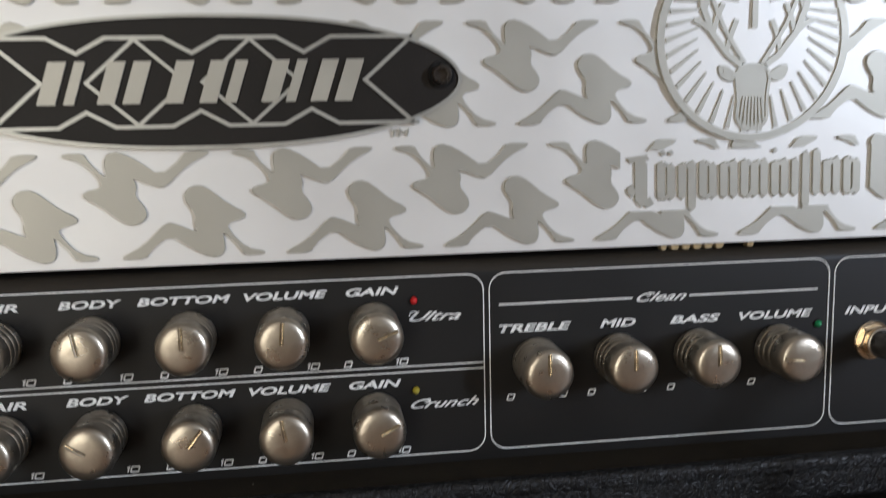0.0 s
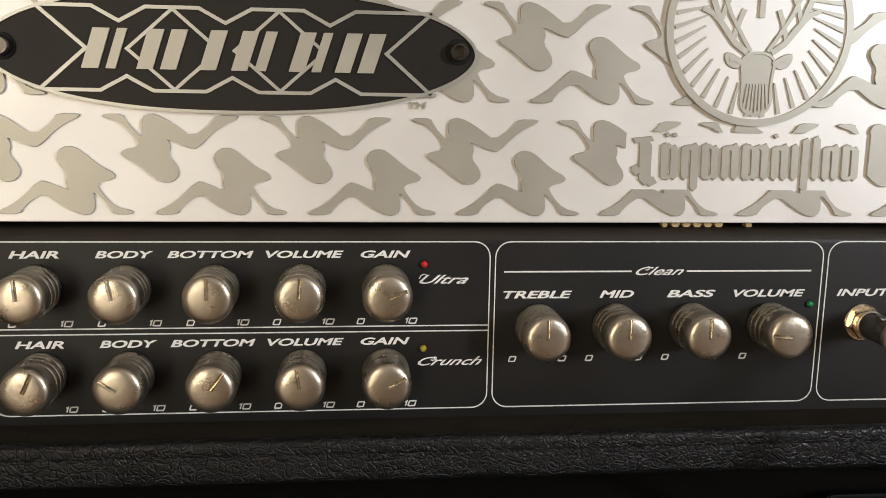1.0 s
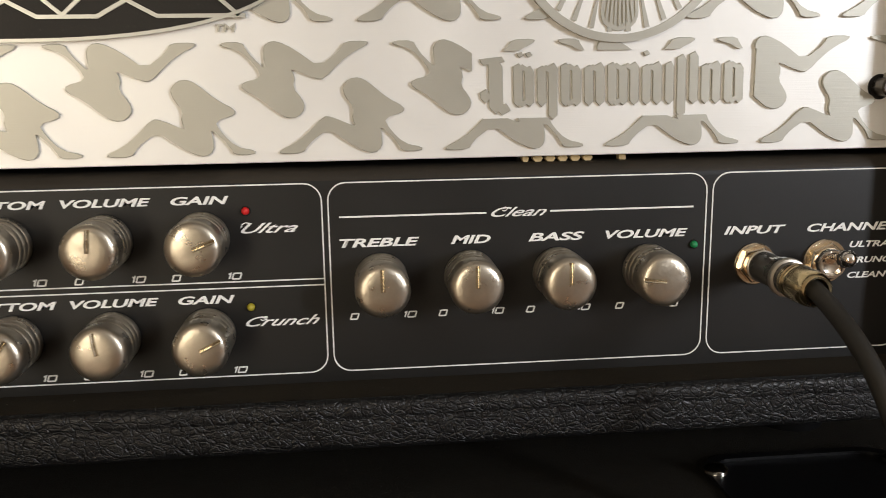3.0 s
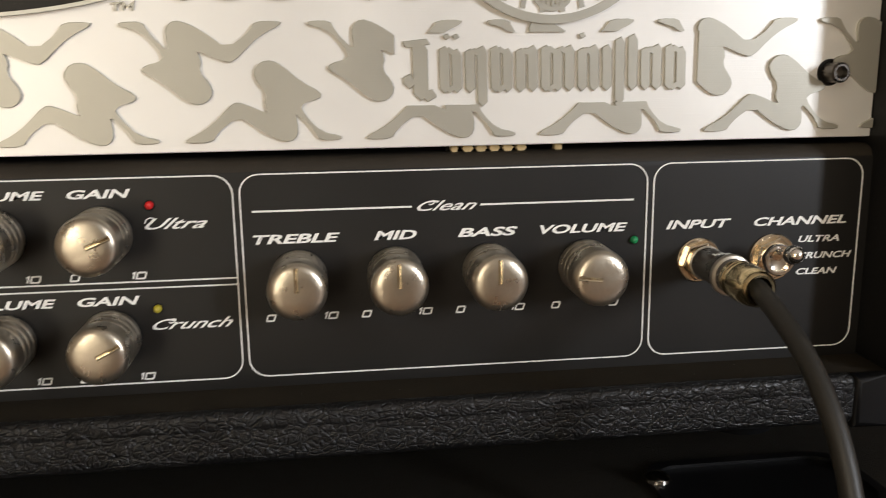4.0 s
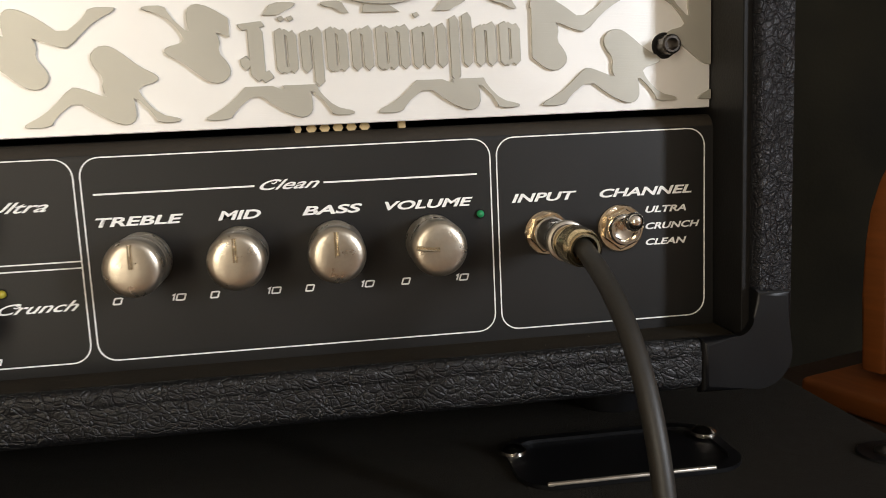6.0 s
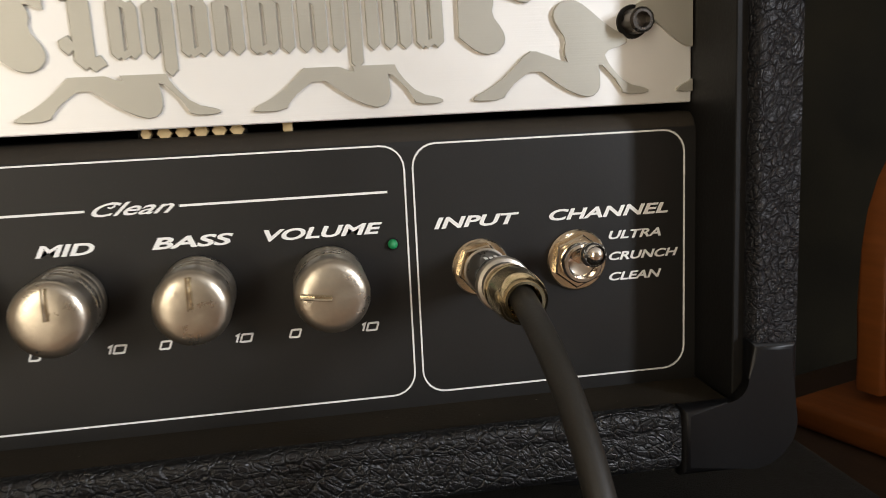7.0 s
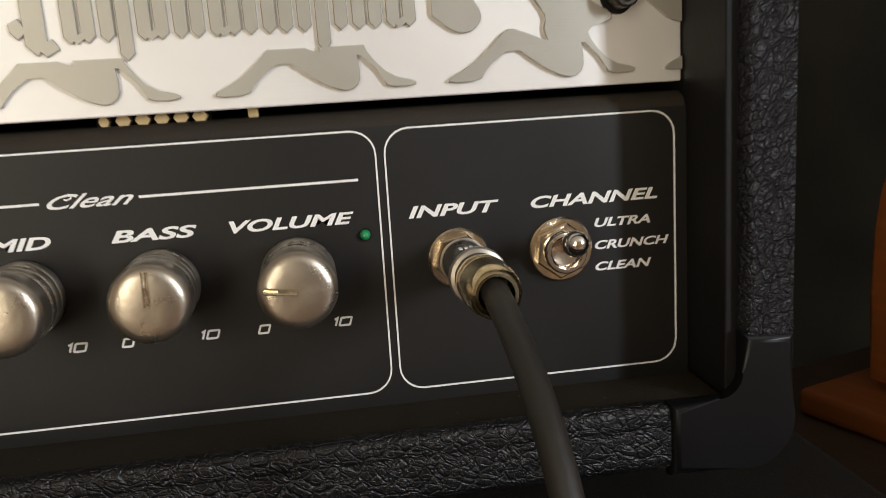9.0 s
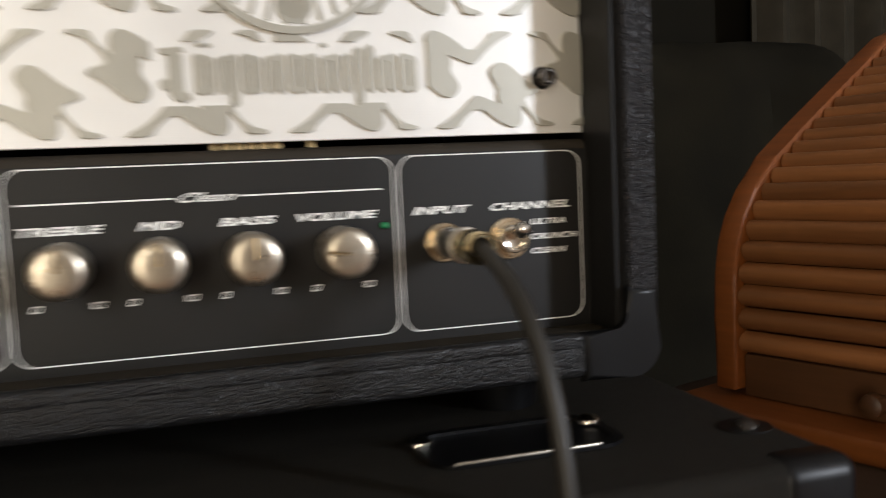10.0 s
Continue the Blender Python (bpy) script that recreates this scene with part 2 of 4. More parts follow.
SCREW = material("black_oxide_steel", (0.10, 0.09, 0.08), 0.30, 0.9, 0.2, 200.0)
DUSTY = material("dusty_black_felt", (0.024, 0.019, 0.012), 0.9, 0.0, 0.45, 90.0, 0.3, 1200.0, dust=0.05, shine=0.15)
BADGE = material("black_badge_enamel", (0.014, 0.0115, 0.0095), 0.48, 0.0, 0.35, 60.0, 0.12, 900.0, 0.08, dust=0.03, shine=0.28)
SILVER = brushed("badge_silver", (0.50, 0.50, 0.46), 0.38, 0.6, vary=0.1)
RED = material("red_lens", (0.65, 0.02, 0.02), 0.2, 0.0, 0.1, 100.0, coat=0.6)
YELLOW = material("yellow_lens", (0.40, 0.34, 0.03), 0.25, 0.0, 0.1, 100.0, coat=0.4)
GREEN = material("green_lens", (0.02, 0.26, 0.09), 0.2, 0.0, 0.1, 100.0, coat=0.6)
# pale tan of the daylight behind the vent, used for the post too
VENT_PALE = material("vent_daylight_and_post", (0.62, 0.47, 0.24), 0.45, 0.1, 0.25, 200.0)
ORANGE_WOOD = wood("orange_varnished_wood", (0.205, 0.060, 0.010), 0.50)
SLAT_WOOD = wood("brown_varnished_wood", (0.25, 0.100, 0.032), 0.45)
# the slats' brown with shade on the lower rail and knob mixed in
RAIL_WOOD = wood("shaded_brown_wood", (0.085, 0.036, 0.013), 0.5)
DARK_WOOD = wood("dark_stained_wood", (0.032, 0.018, 0.010), 0.55)
WALL = material("beige_wall_paint", (0.42, 0.35, 0.26), 0.85, 0.0, 0.08, 3.0, 0.1, 300.0)
# near-black olive: the back wall's deep shade is in this colour
SHADED_WALL = material("shaded_olive_wall", (0.008, 0.007, 0.0045), 0.95, 0.0, 0.6, 7.0, 0.3, 200.0, shine=0.1)
CEIL = material("white_ceiling_paint", (0.78, 0.76, 0.72), 0.9, 0.0, 0.05, 3.0)
FLOOR = wood("oak_floor", (0.16, 0.085, 0.04), 0.45, (2.0, 30.0, 2.0))
# upholstery olive darkened to hold the shade around the armchair
OLIVE = material("shaded_olive_upholstery", (0.0100, 0.0086, 0.0050), 0.95, 0.0, 0.9, 7.0, 0.6, 220.0, shine=0.1)
WHITE_PAINT = material("white_gloss_paint", (0.78, 0.77, 0.74), 0.4, 0.0, 0.05, 20.0)

# ---- shapes ----


def part(name, bm, ma, parent=None, label="", smooth=False):
    """Links a bmesh as one mesh object."""
    me = bpy.data.meshes.new(name)
    bmesh.ops.recalc_face_normals(bm, faces=bm.faces)
    bm.to_mesh(me)
    bm.free()
    me.materials.append(ma)
    if smooth:
        me.polygons.foreach_set("use_smooth", [True] * len(me.polygons))
        me.set_sharp_from_angle(angle=radians(38))
        for p in me.polygons:  # broad flat faces stay flat
            p.use_smooth = p.loop_total <= 6
    ob = new(name, me)
    ob.parent = parent
    if label:
        tagged(ob, label)
    return ob


def thing(name, label, category, at=(0, 0, 0), group="", kind="", turn=0.0):
    ob = new(name)
    ob.empty_display_size = 0.02
    ob.matrix_world = pose(*at, 0, 0, turn)
    return tagged(ob, label, category, group, kind)


def block(x0, x1, y0, y1, z0, z1, bevel=0.0, segments=3, bm=None):
    bm = bm or bmesh.new()
    m = pose((x0 + x1) / 2, (y0 + y1) / 2, (z0 + z1) / 2) @ Matrix.Diagonal((x1 - x0, y1 - y0, z1 - z0, 1))
    vs = bmesh.ops.create_cube(bm, size=1.0, matrix=m)["verts"]
    if bevel:
        es = {e for v in vs for e in v.link_edges}
        bmesh.ops.bevel(bm, geom=list(es), offset=bevel, segments=segments, affect="EDGES", profile=0.5)
    return bm


def prism(points, y0, y1, bm=None, bevel=0.0):
    """A flat shape of (x, z) points, from its front y0 to its back y1."""
    bm = bm or bmesh.new()
    front = [bm.verts.new((x, y0, z)) for x, z in points]
    back = [bm.verts.new((x, y1, z)) for x, z in points]
    f = bm.faces.new(front)
    bm.faces.new(back[::-1])
    n = len(points)
    for i in range(n):
        bm.faces.new((front[i], back[i], back[(i + 1) % n], front[(i + 1) % n]))
    if bevel:
        bmesh.ops.bevel(bm, geom=list(f.edges), offset=bevel, segments=1, affect="EDGES", profile=0.5)
    return bm


def lathe(profile, centre, sides=48, bm=None, turn=None):
    """A turned body about the y axis: profile of (y, radius) from the panel outwards."""
    bm = bm or bmesh.new()
    rings = []
    m = turn or Matrix.Identity(4)
    for y, r in profile:
        if r <= 0:
            rings.append([bm.verts.new(Vector(centre) + (m @ Vector((0, y, 0))))])
        else:
            rings.append([bm.verts.new(Vector(centre) + (m @ Vector((r * math.cos(a), y, r * math.sin(a))))) for a in (2 * math.pi * i / sides for i in range(sides))])
    for a, b in zip(rings, rings[1:]):
        for i in range(sides):
            j = (i + 1) % sides
            if len(a) == 1 and len(b) == 1:
                break
            if len(a) == 1:
                bm.faces.new((a[0], b[j], b[i]))
            elif len(b) == 1:
                bm.faces.new((a[i], a[j], b[0]))
            else:
                bm.faces.new((a[i], a[j], b[j], b[i]))
    return bm


def ribbon(points, width, y0, y1, closed=False, bm=None):
    """A flat stroke of even width along (x, z) points, with mitred corners."""
    bm = bm or bmesh.new()
    n = len(points)
    p = [Vector((x, z)) for x, z in points]
    sides = []
    for i in range(n):
        a = p[i - 1] if closed or i else None
        b = p[(i + 1) % n] if closed or i < n - 1 else None
        d1 = (p[i] - a).normalized() if a is not None else (b - p[i]).normalized()
        d2 = (b - p[i]).normalized() if b is not None else d1
        n1, n2 = Vector((-d1.y, d1.x)), Vector((-d2.y, d2.x))
        m = (n1 + n2).normalized()
        k = min(2.5, 1 / max(0.2, m.dot(n1))) * width / 2
        sides.append((p[i] + m * k, p[i] - m * k))
    rows = [[bm.verts.new((q.x, y, q.y)) for q in s for y in (y0, y1)] for s in sides]
    for i in range(n if closed else n - 1):
        a, b = rows[i], rows[(i + 1) % n]
        for u, v in ((0, 1), (1, 3), (3, 2), (2, 0)):
            bm.faces.new((a[u], a[v], b[v], b[u]))
    if not closed:
        for r in (rows[0], rows[-1]):
            bm.faces.new((r[0], r[1], r[3], r[2]))
    return bm


def rounded(x0, x1, z0, z1, r, steps=7):
    pts = []
    for cx, cz, a0 in ((x1 - r, z1 - r, 0), (x0 + r, z1 - r, 90), (x0 + r, z0 + r, 180), (x1 - r, z0 + r, 270)):
        for i in range(steps):
            a = radians(a0 + 90 * i / (steps - 1))
            pts.append((cx + r * math.cos(a), cz + r * math.sin(a)))
    return pts


def ellipse(cx, cz, rx, rz, n=72):
    return [(cx + rx * math.cos(2 * math.pi * i / n), cz + rz * math.sin(2 * math.pi * i / n)) for i in range(n)]


def soften(points, times=2):
    """Rounds the corners of a closed outline."""
    for _ in range(times):
        out = []
        for (ax, az), (bx, bz) in zip(points, points[1:] + points[:1]):
            out += [(0.75 * ax + 0.25 * bx, 0.75 * az + 0.25 * bz), (0.25 * ax + 0.75 * bx, 0.25 * az + 0.75 * bz)]
        points = out
    return points


def tube(points, r, ma, name, parent=None, label="", sides=20):
    """A round cable through points."""
    bm = bmesh.new()
    rings = []
    for i, p in enumerate(points):
        d = (points[min(i + 1, len(points) - 1)] - points[max(i - 1, 0)]).normalized()
        q = d.to_track_quat("Z", "Y")
        rings.append([bm.verts.new(p + q @ Vector((r * math.cos(a), r * math.sin(a), 0))) for a in (2 * math.pi * k / sides for k in range(sides))])
    for a, b in zip(rings, rings[1:]):
        for k in range(sides):
            bm.faces.new((a[k], a[(k + 1) % sides], b[(k + 1) % sides], b[k]))
    bm.faces.new(rings[0])
    bm.faces.new(rings[-1][::-1])
    return part(name, bm, ma, parent, label, True)


def lettering(text, x0, x1, z0, z1, parent, ma=None, y=-0.00025, shear=0.26, bold=0.03, name="lettering"):
    """Printed words, italic and wide, fitted between x0 and x1 and from z0 to z1."""
    cu = bpy.data.curves.new(name, "FONT")
    cu.body, cu.shear, cu.offset, cu.resolution_u = text, shear, bold, 4
    tmp = new(name, cu)
    me = bpy.data.meshes.new_from_object(tmp.evaluated_get(bpy.context.evaluated_depsgraph_get()))
    bpy.data.objects.remove(tmp)
    bpy.data.curves.remove(cu)
    co = np.array([v.co[:] for v in me.vertices])
    lo, hi = co.min(0), co.max(0)
    for v in me.vertices:
        v.co = (x0 + (v.co.x - lo[0]) / (hi[0] - lo[0]) * (x1 - x0), y, z0 + (v.co.y - lo[1]) / (hi[1] - lo[1]) * (z1 - z0))
    me.materials.clear()
    me.materials.append(ma or INK)
    me.name = name
    ob = new(name, me)
    ob.parent = parent
    return ob


# square-cut figures and small capitals as pen strokes on a grid four wide and six high
PEN = {"0": "00 06 46 40 00", "1": "05 16 10", "T": "06 46|26 20", "M": "00 06 23 46 40"}
ADVANCE = {"1": 0.7, "M": 4.8, "0": 3.6}


def eased(points, closed, r):
    """Cuts the square corners of a stroke."""
    out, n = [], len(points)
    for i, p in enumerate(points):
        if not closed and i in (0, n - 1):
            out.append(p)
            continue
        a, b = points[i - 1], points[(i + 1) % n]
        d1, d2 = (a - p).normalized(), (b - p).normalized()
        if abs(d1.dot(d2)) > 0.2:
            out.append(p)
        else:
            out += [p + d1 * r, p + (d1 + d2) * (r * 0.3), p + d2 * r]
    return out


def capitals(text, x0, x1, z0, z1, parent, ma=None, pen=0.00082, lean=0.34, y=-0.0003, name="lettering"):
    """Wide slanted capitals between x0 and x1 and from z0 to z1."""
    at, total = [], 0.0
    for ch in text:
        at.append(total)
        total += ADVANCE.get(ch, 4.0) + 1.5
    total -= 1.5
    high = z1 - z0 - pen
    unit = (x1 - x0 - pen - lean * high) / max(total, 0.1)
    bm, layer = bmesh.new(), 0
    for ch, start in zip(text, at):
        wide = ADVANCE.get(ch, 4.0) / 4.0
        for stroke_ in PEN[ch].split("|"):
            pts = [Vector((start + int(c[0]) * (wide if ch != "1" else 0.9), int(c[1]))) for c in stroke_.split()]
            closed = stroke_[:2] == stroke_[-2:]
            pts = eased(pts[:-1] if closed else pts, closed, 0.5)
            flat = [(x0 + pen / 2 + p.x * unit + lean * high * p.y / 6, z0 + pen / 2 + high * p.y / 6) for p in pts]
            ribbon(flat, pen, y - 0.00001 * (layer % 3), 0.0001, closed, bm)
            layer += 1
    return part(name, bm, ma or INK, parent)


# ---- room ----
X0, X1, Y0, Y1, TOP = -2.6, 3.0, -2.9, 1.3, 2.5


def wall_with_windows(name, holes):
    """The wall behind the camera, pierced by windows given as (x0, x1, z0, z1)."""
    bm = bmesh.new()
    x = X0 - 0.12
    for x0, x1, z0, z1 in holes:
        block(x, x0, Y0 - 0.12, Y0, 0, TOP, bm=bm)
        block(x0, x1, Y0 - 0.12, Y0, 0, z0, bm=bm)
        block(x0, x1, Y0 - 0.12, Y0, z1, TOP, bm=bm)
        x = x1
    block(x, X1 + 0.12, Y0 - 0.12, Y0, 0, TOP, bm=bm)
    return tagged(part(name, bm, WALL), "beige painted wall with two windows", "wall", kind="structure")


HOLES = ((-1.75, -0.85, 0.1, 2.35), (2.30, 2.80, 1.10, 2.3))
wall_with_windows("wall_south", HOLES)
tagged(part("wall_north", block(X0 - 0.12, X1 + 0.12, Y1, Y1 + 0.12, 0, TOP), SHADED_WALL), "olive wall with deep shade put into its colour", "wall", kind="structure")
tagged(part("wall_west", block(X0 - 0.12, X0, Y0, Y1, 0, TOP), WALL), "plain beige painted wall", "wall", kind="structure")
tagged(part("wall_east", block(X1, X1 + 0.12, Y0, Y1, 0, TOP), WALL), "plain beige painted wall", "wall", kind="structure")
tagged(part("floor", block(X0, X1, Y0, Y1, -0.05, 0), FLOOR), "brown oak floor boards", "floor", kind="structure")
tagged(part("ceiling", block(X0, X1, Y0, Y1, TOP, TOP + 0.1), CEIL), "plain white painted ceiling", "ceiling", kind="structure")
for i, (x0, x1, z0, z1) in enumerate(HOLES):
    win = thing("window_%d" % (i + 1), "white painted window frame with clear daylight", "window", ((x0 + x1) / 2, Y0 - 0.05, z0), kind="structure")
    w = (x1 - x0) / 2
    part("window_frame", ribbon([(-w + 0.02, 0.02), (w - 0.02, 0.02), (w - 0.02, z1 - z0 - 0.02), (-w + 0.02, z1 - z0 - 0.02)], 0.04, -0.03, 0.03, True), WHITE_PAINT, win)

# ---- speaker cabinet under the amplifier ----
CAB_TOP, CAB_FRONT, CAB_RIGHT = 0.7945, -0.089, 0.270
cab = thing("speaker_cabinet", "black vinyl covered speaker cabinet carrying the amplifier", "speaker cabinet", (-0.1, 0.1, 0.0))


def local(bm, ob):
    """Moves a shape given in room places into the frame of its thing."""
    bmesh.ops.transform(bm, matrix=ob.matrix_world.inverted(), verts=bm.verts)
    return bm


part("body", local(block(-0.475, CAB_RIGHT, CAB_FRONT, 0.275, 0.03, CAB_TOP, 0.006, 4), cab), CABTOP, cab, smooth=True)
for cx in (-0.43, 0.225):
    for cy in (-0.045, 0.23):
        part("foot", local(lathe([(0.0, 0), (0.0, 0.02), (0.032, 0.024), (0.032, 0)], (cx, cy, 0), 20, turn=pose(0, 0, 0, 90)), cab), RUBBER, cab)
# corner guard with its screw
guard = part("corner_guard", local(block(0.238, CAB_RIGHT + 0.0012, CAB_FRONT - 0.0012, -0.070, 0.752, CAB_TOP + 0.0006, 0.007, 5), cab), CAP, cab, "black plastic corner guard", True)
part("screw_cup", local(lathe([(0.0, 0), (0.0, 0.0105), (0.0005, 0.0100), (0.0003, 0.006), (0.0003, 0)], (0.2560, -0.0455, CAB_TOP + 0.0002), 28, turn=pose(0, 0, 0, 90)), cab), CAP, cab, "dark screw cup", True)
part("screw", local(lathe([(0.0, 0), (0.0, 0.0048), (0.001, 0.0048), (0.0022, 0.003), (0.0026, 0)], (0.2560, -0.0485 + 0.003, CAB_TOP + 0.0004), 20, turn=pose(0, 0, 0, 90)), cab), SCREW, cab, "dull metal screw", True)
# recessed tray with two screws, its rim's highlight built as a bright strip
tray = bmesh.new()
pts = rounded(0.131, 0.2075, -0.047, -0.004, 0.012)
inner = rounded(0.1345, 0.204, -0.0435, -0.0075, 0.010)
levels = [(pts, CAB_TOP + 0.0002), (pts, CAB_TOP + 0.0016), (inner, CAB_TOP + 0.0016), (inner, CAB_TOP + 0.0004)]
rows = [[tray.verts.new((x, y, z)) for x, y in p] for p, z in levels]
for a, b in zip(rows, rows[1:]):
    for k in range(len(a)):
        tray.faces.new((a[k], a[(k + 1) % len(a)], b[(k + 1) % len(a)], b[k]))
tray.faces.new(rows[-1])
part("recess_plate", local(tray, cab), CAP, cab, "black recessed plate under a strip for its rim highlight", True)
part("rim", local(block(0.1385, 0.1945, -0.0468, -0.0452, CAB_TOP + 0.0012, CAB_TOP + 0.0025, 0.0005, 2), cab), WORN_RIM_AND_GLINT, cab, "bright strip for the highlight on the front rim", True)
for sx, sy in ((0.1342, -0.0165), (0.2038, -0.0165)):
    part("screw", local(lathe([(0.0, 0), (0.0, 0.0046), (0.0012, 0.0044), (0.0026, 0.0026), (0.003, 0)], (sx, sy, CAB_TOP + 0.0014), 20, turn=pose(0, 0, 0, 90)), cab), CHROME, cab, "bright domed screw", True)

# ---- amplifier head ----
PX0, PX1 = -0.4225, 0.2155
LIP, BACK = -0.0252, 0.215
Z0, Z1 = 0.8147, 1.052
amp = thing("amplifier_head", "black guitar amplifier head with bright relief front plate", "amplifier", (-0.1035, 0.09, CAB_TOP))
STILE, OUTER, ROUND = PX1 + 0.0026, 0.2312, 0.0125


def arc(cx, cz, r, a0, a1, n=8):
    return [(cx + r * math.cos(radians(a0 + (a1 - a0) * i / n)), cz + r * math.sin(radians(a0 + (a1 - a0) * i / n))) for i in range(n + 1)]


def rolled(points, y0, y1, radius, steps=4):
    """A flat shape whose front edge is rolled over."""
    bm = prism(points, y0, y1)
    bmesh.ops.bevel(bm, geom=[e for e in bm.edges if all(abs(v.co.y - y0) < 1e-6 for v in e.verts)], offset=radius, segments=steps, affect="EDGES", profile=0.5)
    return bm


part("side_panel", local(rolled([(STILE, Z0)] + arc(OUTER - ROUND, Z0 + ROUND, ROUND, 270, 360, 12) + arc(OUTER - 0.004, Z1 - 0.004, 0.004, 0, 90, 5) + [(STILE, Z1)], LIP, BACK, 0.0030), amp), TOLEX, amp, "black grained vinyl side", True)
part("side_panel", local(block(-0.4382, PX0, LIP, BACK, Z0, Z1, 0.0042, 4), amp), TOLEX, amp, "black grained vinyl side", True)
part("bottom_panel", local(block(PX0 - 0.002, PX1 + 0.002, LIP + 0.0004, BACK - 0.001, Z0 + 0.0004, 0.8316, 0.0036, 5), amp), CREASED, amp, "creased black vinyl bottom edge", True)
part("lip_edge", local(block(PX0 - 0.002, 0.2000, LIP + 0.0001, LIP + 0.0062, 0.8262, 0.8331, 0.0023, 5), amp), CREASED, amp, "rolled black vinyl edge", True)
part("inner_ledge", local(block(PX0, PX1, LIP + 0.0038, 0.0022, 0.8290, 0.8318, 0.0003, 1), amp), DUSTY, amp, "dusty brown-black inner ledge")
part("inner_liner", local(block(PX1 - 0.0004, STILE + 0.0004, LIP + 0.0036, 0.03, 0.8320, 1.035, 0.0003, 1), amp), BLACK, amp, "smooth black inner side")
part("top_panel", local(block(PX0 - 0.002, PX1 + 0.002, LIP + 0.0004, BACK - 0.001, 1.0355, Z1 - 0.0004, 0.0045, 4), amp), TOLEX, amp, "black grained vinyl top", True)
part("back_panel", local(block(PX0 - 0.001, PX1 + 0.001, BACK - 0.012, BACK - 0.002, 0.830, 1.037), amp), BLACK, amp)
# the feet take a deeper black: shade under the amplifier put into colour
for cx in (-0.40, 0.185):
    for cy in (0.030, 0.18):
        part("foot", local(lathe([(0.0, 0), (0.0, 0.014), (0.0204, 0.017), (0.0204, 0)], (cx, cy, CAB_TOP), 24, turn=pose(0, 0, 0, 90)), amp), CAP, amp, "rubber foot darkened for the shade under the amplifier", True)
# corner guard of the shell
g = 0.0007
INNER = STILE - 0.0004
outline = [(0.1988, 0.8334), (0.1988, Z0 - g)] + arc(OUTER + g - ROUND, Z0 - g + ROUND, ROUND, 270, 360, 14) + [(OUTER + g, 0.8488), (INNER, 0.8497)] + arc(INNER - 0.006, 0.8334 + 0.006, 0.006, 0, -90, 10)
bm = rolled(outline, LIP - g, LIP + 0.0030, 0.0026, 6)
part("corner_guard", local(bm, amp), CAP, amp, "smooth black plastic corner guard", True)

# control panel: folded sheet, top edge rolled back
panel = part("control_panel", local(bmesh.new(), amp), PANEL, amp, "black control panel with white printed outlines")
bm = bmesh.new()
roll = [(0.0, 0.8310), (0.0, 0.9030)] + [(0.0057 - 0.0057 * math.cos(radians(a)), 0.9030 + 0.0057 * math.sin(radians(a))) for a in (10, 22, 36, 50, 63, 76, 90)] + [(0.05, 0.9087), (0.05, 0.9075), (0.007, 0.9075), (0.002, 0.902), (0.002, 0.8310)]
ends = [[bm.verts.new((x, y, z)) for y, z in roll] for x in (PX0 + 0.0006, PX1 - 0.0006)]
for k in range(len(roll)):
    j = (k + 1) % len(roll)
    bm.faces.new((ends[0][k], ends[0][j], ends[1][j], ends[1][k]))
bm.faces.new(ends[0])
bm.faces.new(ends[1][::-1])
bmesh.ops.recalc_face_normals(bm, faces=bm.faces)
bmesh.ops.transform(bm, matrix=amp.matrix_world.inverted(), verts=bm.verts)
bm.to_mesh(panel.data)
bm.free()
panel.data.polygons.foreach_set("use_smooth", [True] * len(panel.data.polygons))
panel.data.set_sharp_from_angle(angle=radians(30))
bm = bmesh.new()
strip = [(0.0057 - 0.00578 * math.cos(radians(a)), 0.9030 + 0.00578 * math.sin(radians(a))) for a in (18, 28, 38, 48, 60, 74, 90)] + [(0.03, 0.9088), (0.03, 0.9080), (0.0060, 0.9080)]
ends = [[bm.verts.new((x, y, z)) for y, z in strip] for x in (PX0 + 0.0010, PX1 - 0.0010)]
for k in range(len(strip)):
    j = (k + 1) % len(strip)
    bm.faces.new((ends[0][k], ends[0][j], ends[1][j], ends[1][k]))
bm.faces.new(ends[0])
bm.faces.new(ends[1][::-1])
part("panel_fold", local(bm, amp), FOLD, amp, "dusty brown-black fold of the panel", True)
# everything printed on it is placed in room coordinates
prints = amp.matrix_world.inverted()


def on_panel(ob):
    ob.matrix_local = prints
    return ob


LINE = 0.00044
for x0, x1 in ((-0.397, -0.2002), (-0.1978, -0.0058), (-0.0036, 0.1328), (0.1351, 0.2114)):
    on_panel(part("printed_outline", ribbon(rounded(x0, x1, 0.8357, 0.9040, 0.0062), LINE, -0.0003, 0.0001, True), INK, panel))
for z in (0.8702, 0.8680):
    on_panel(part("printed_line", ribbon([(-0.1976, z), (-0.0060, z)], LINE, -0.00032, 0.0001), INK, panel))
for x0, x1 in ((0.0, 0.0520), (0.0750, 0.1280)):
    on_panel(part("printed_line", ribbon([(x0, 0.8919), (x1, 0.8919)], 0.0006, -0.00032, 0.0001), INK, panel))

WORDS = (("HAIR", -0.1880, -0.1697), ("BODY", -0.1567, -0.1349), ("BOTTOM", -0.1301, -0.0976), ("VOLUME", -0.0931, -0.0633), ("GAIN", -0.0568, -0.0373))
for text, x0, x1 in WORDS:
    on_panel(lettering(text, x0, x1, 0.8977, 0.9006, panel))
    on_panel(lettering(text, x0, x1, 0.8626, 0.8656, panel))
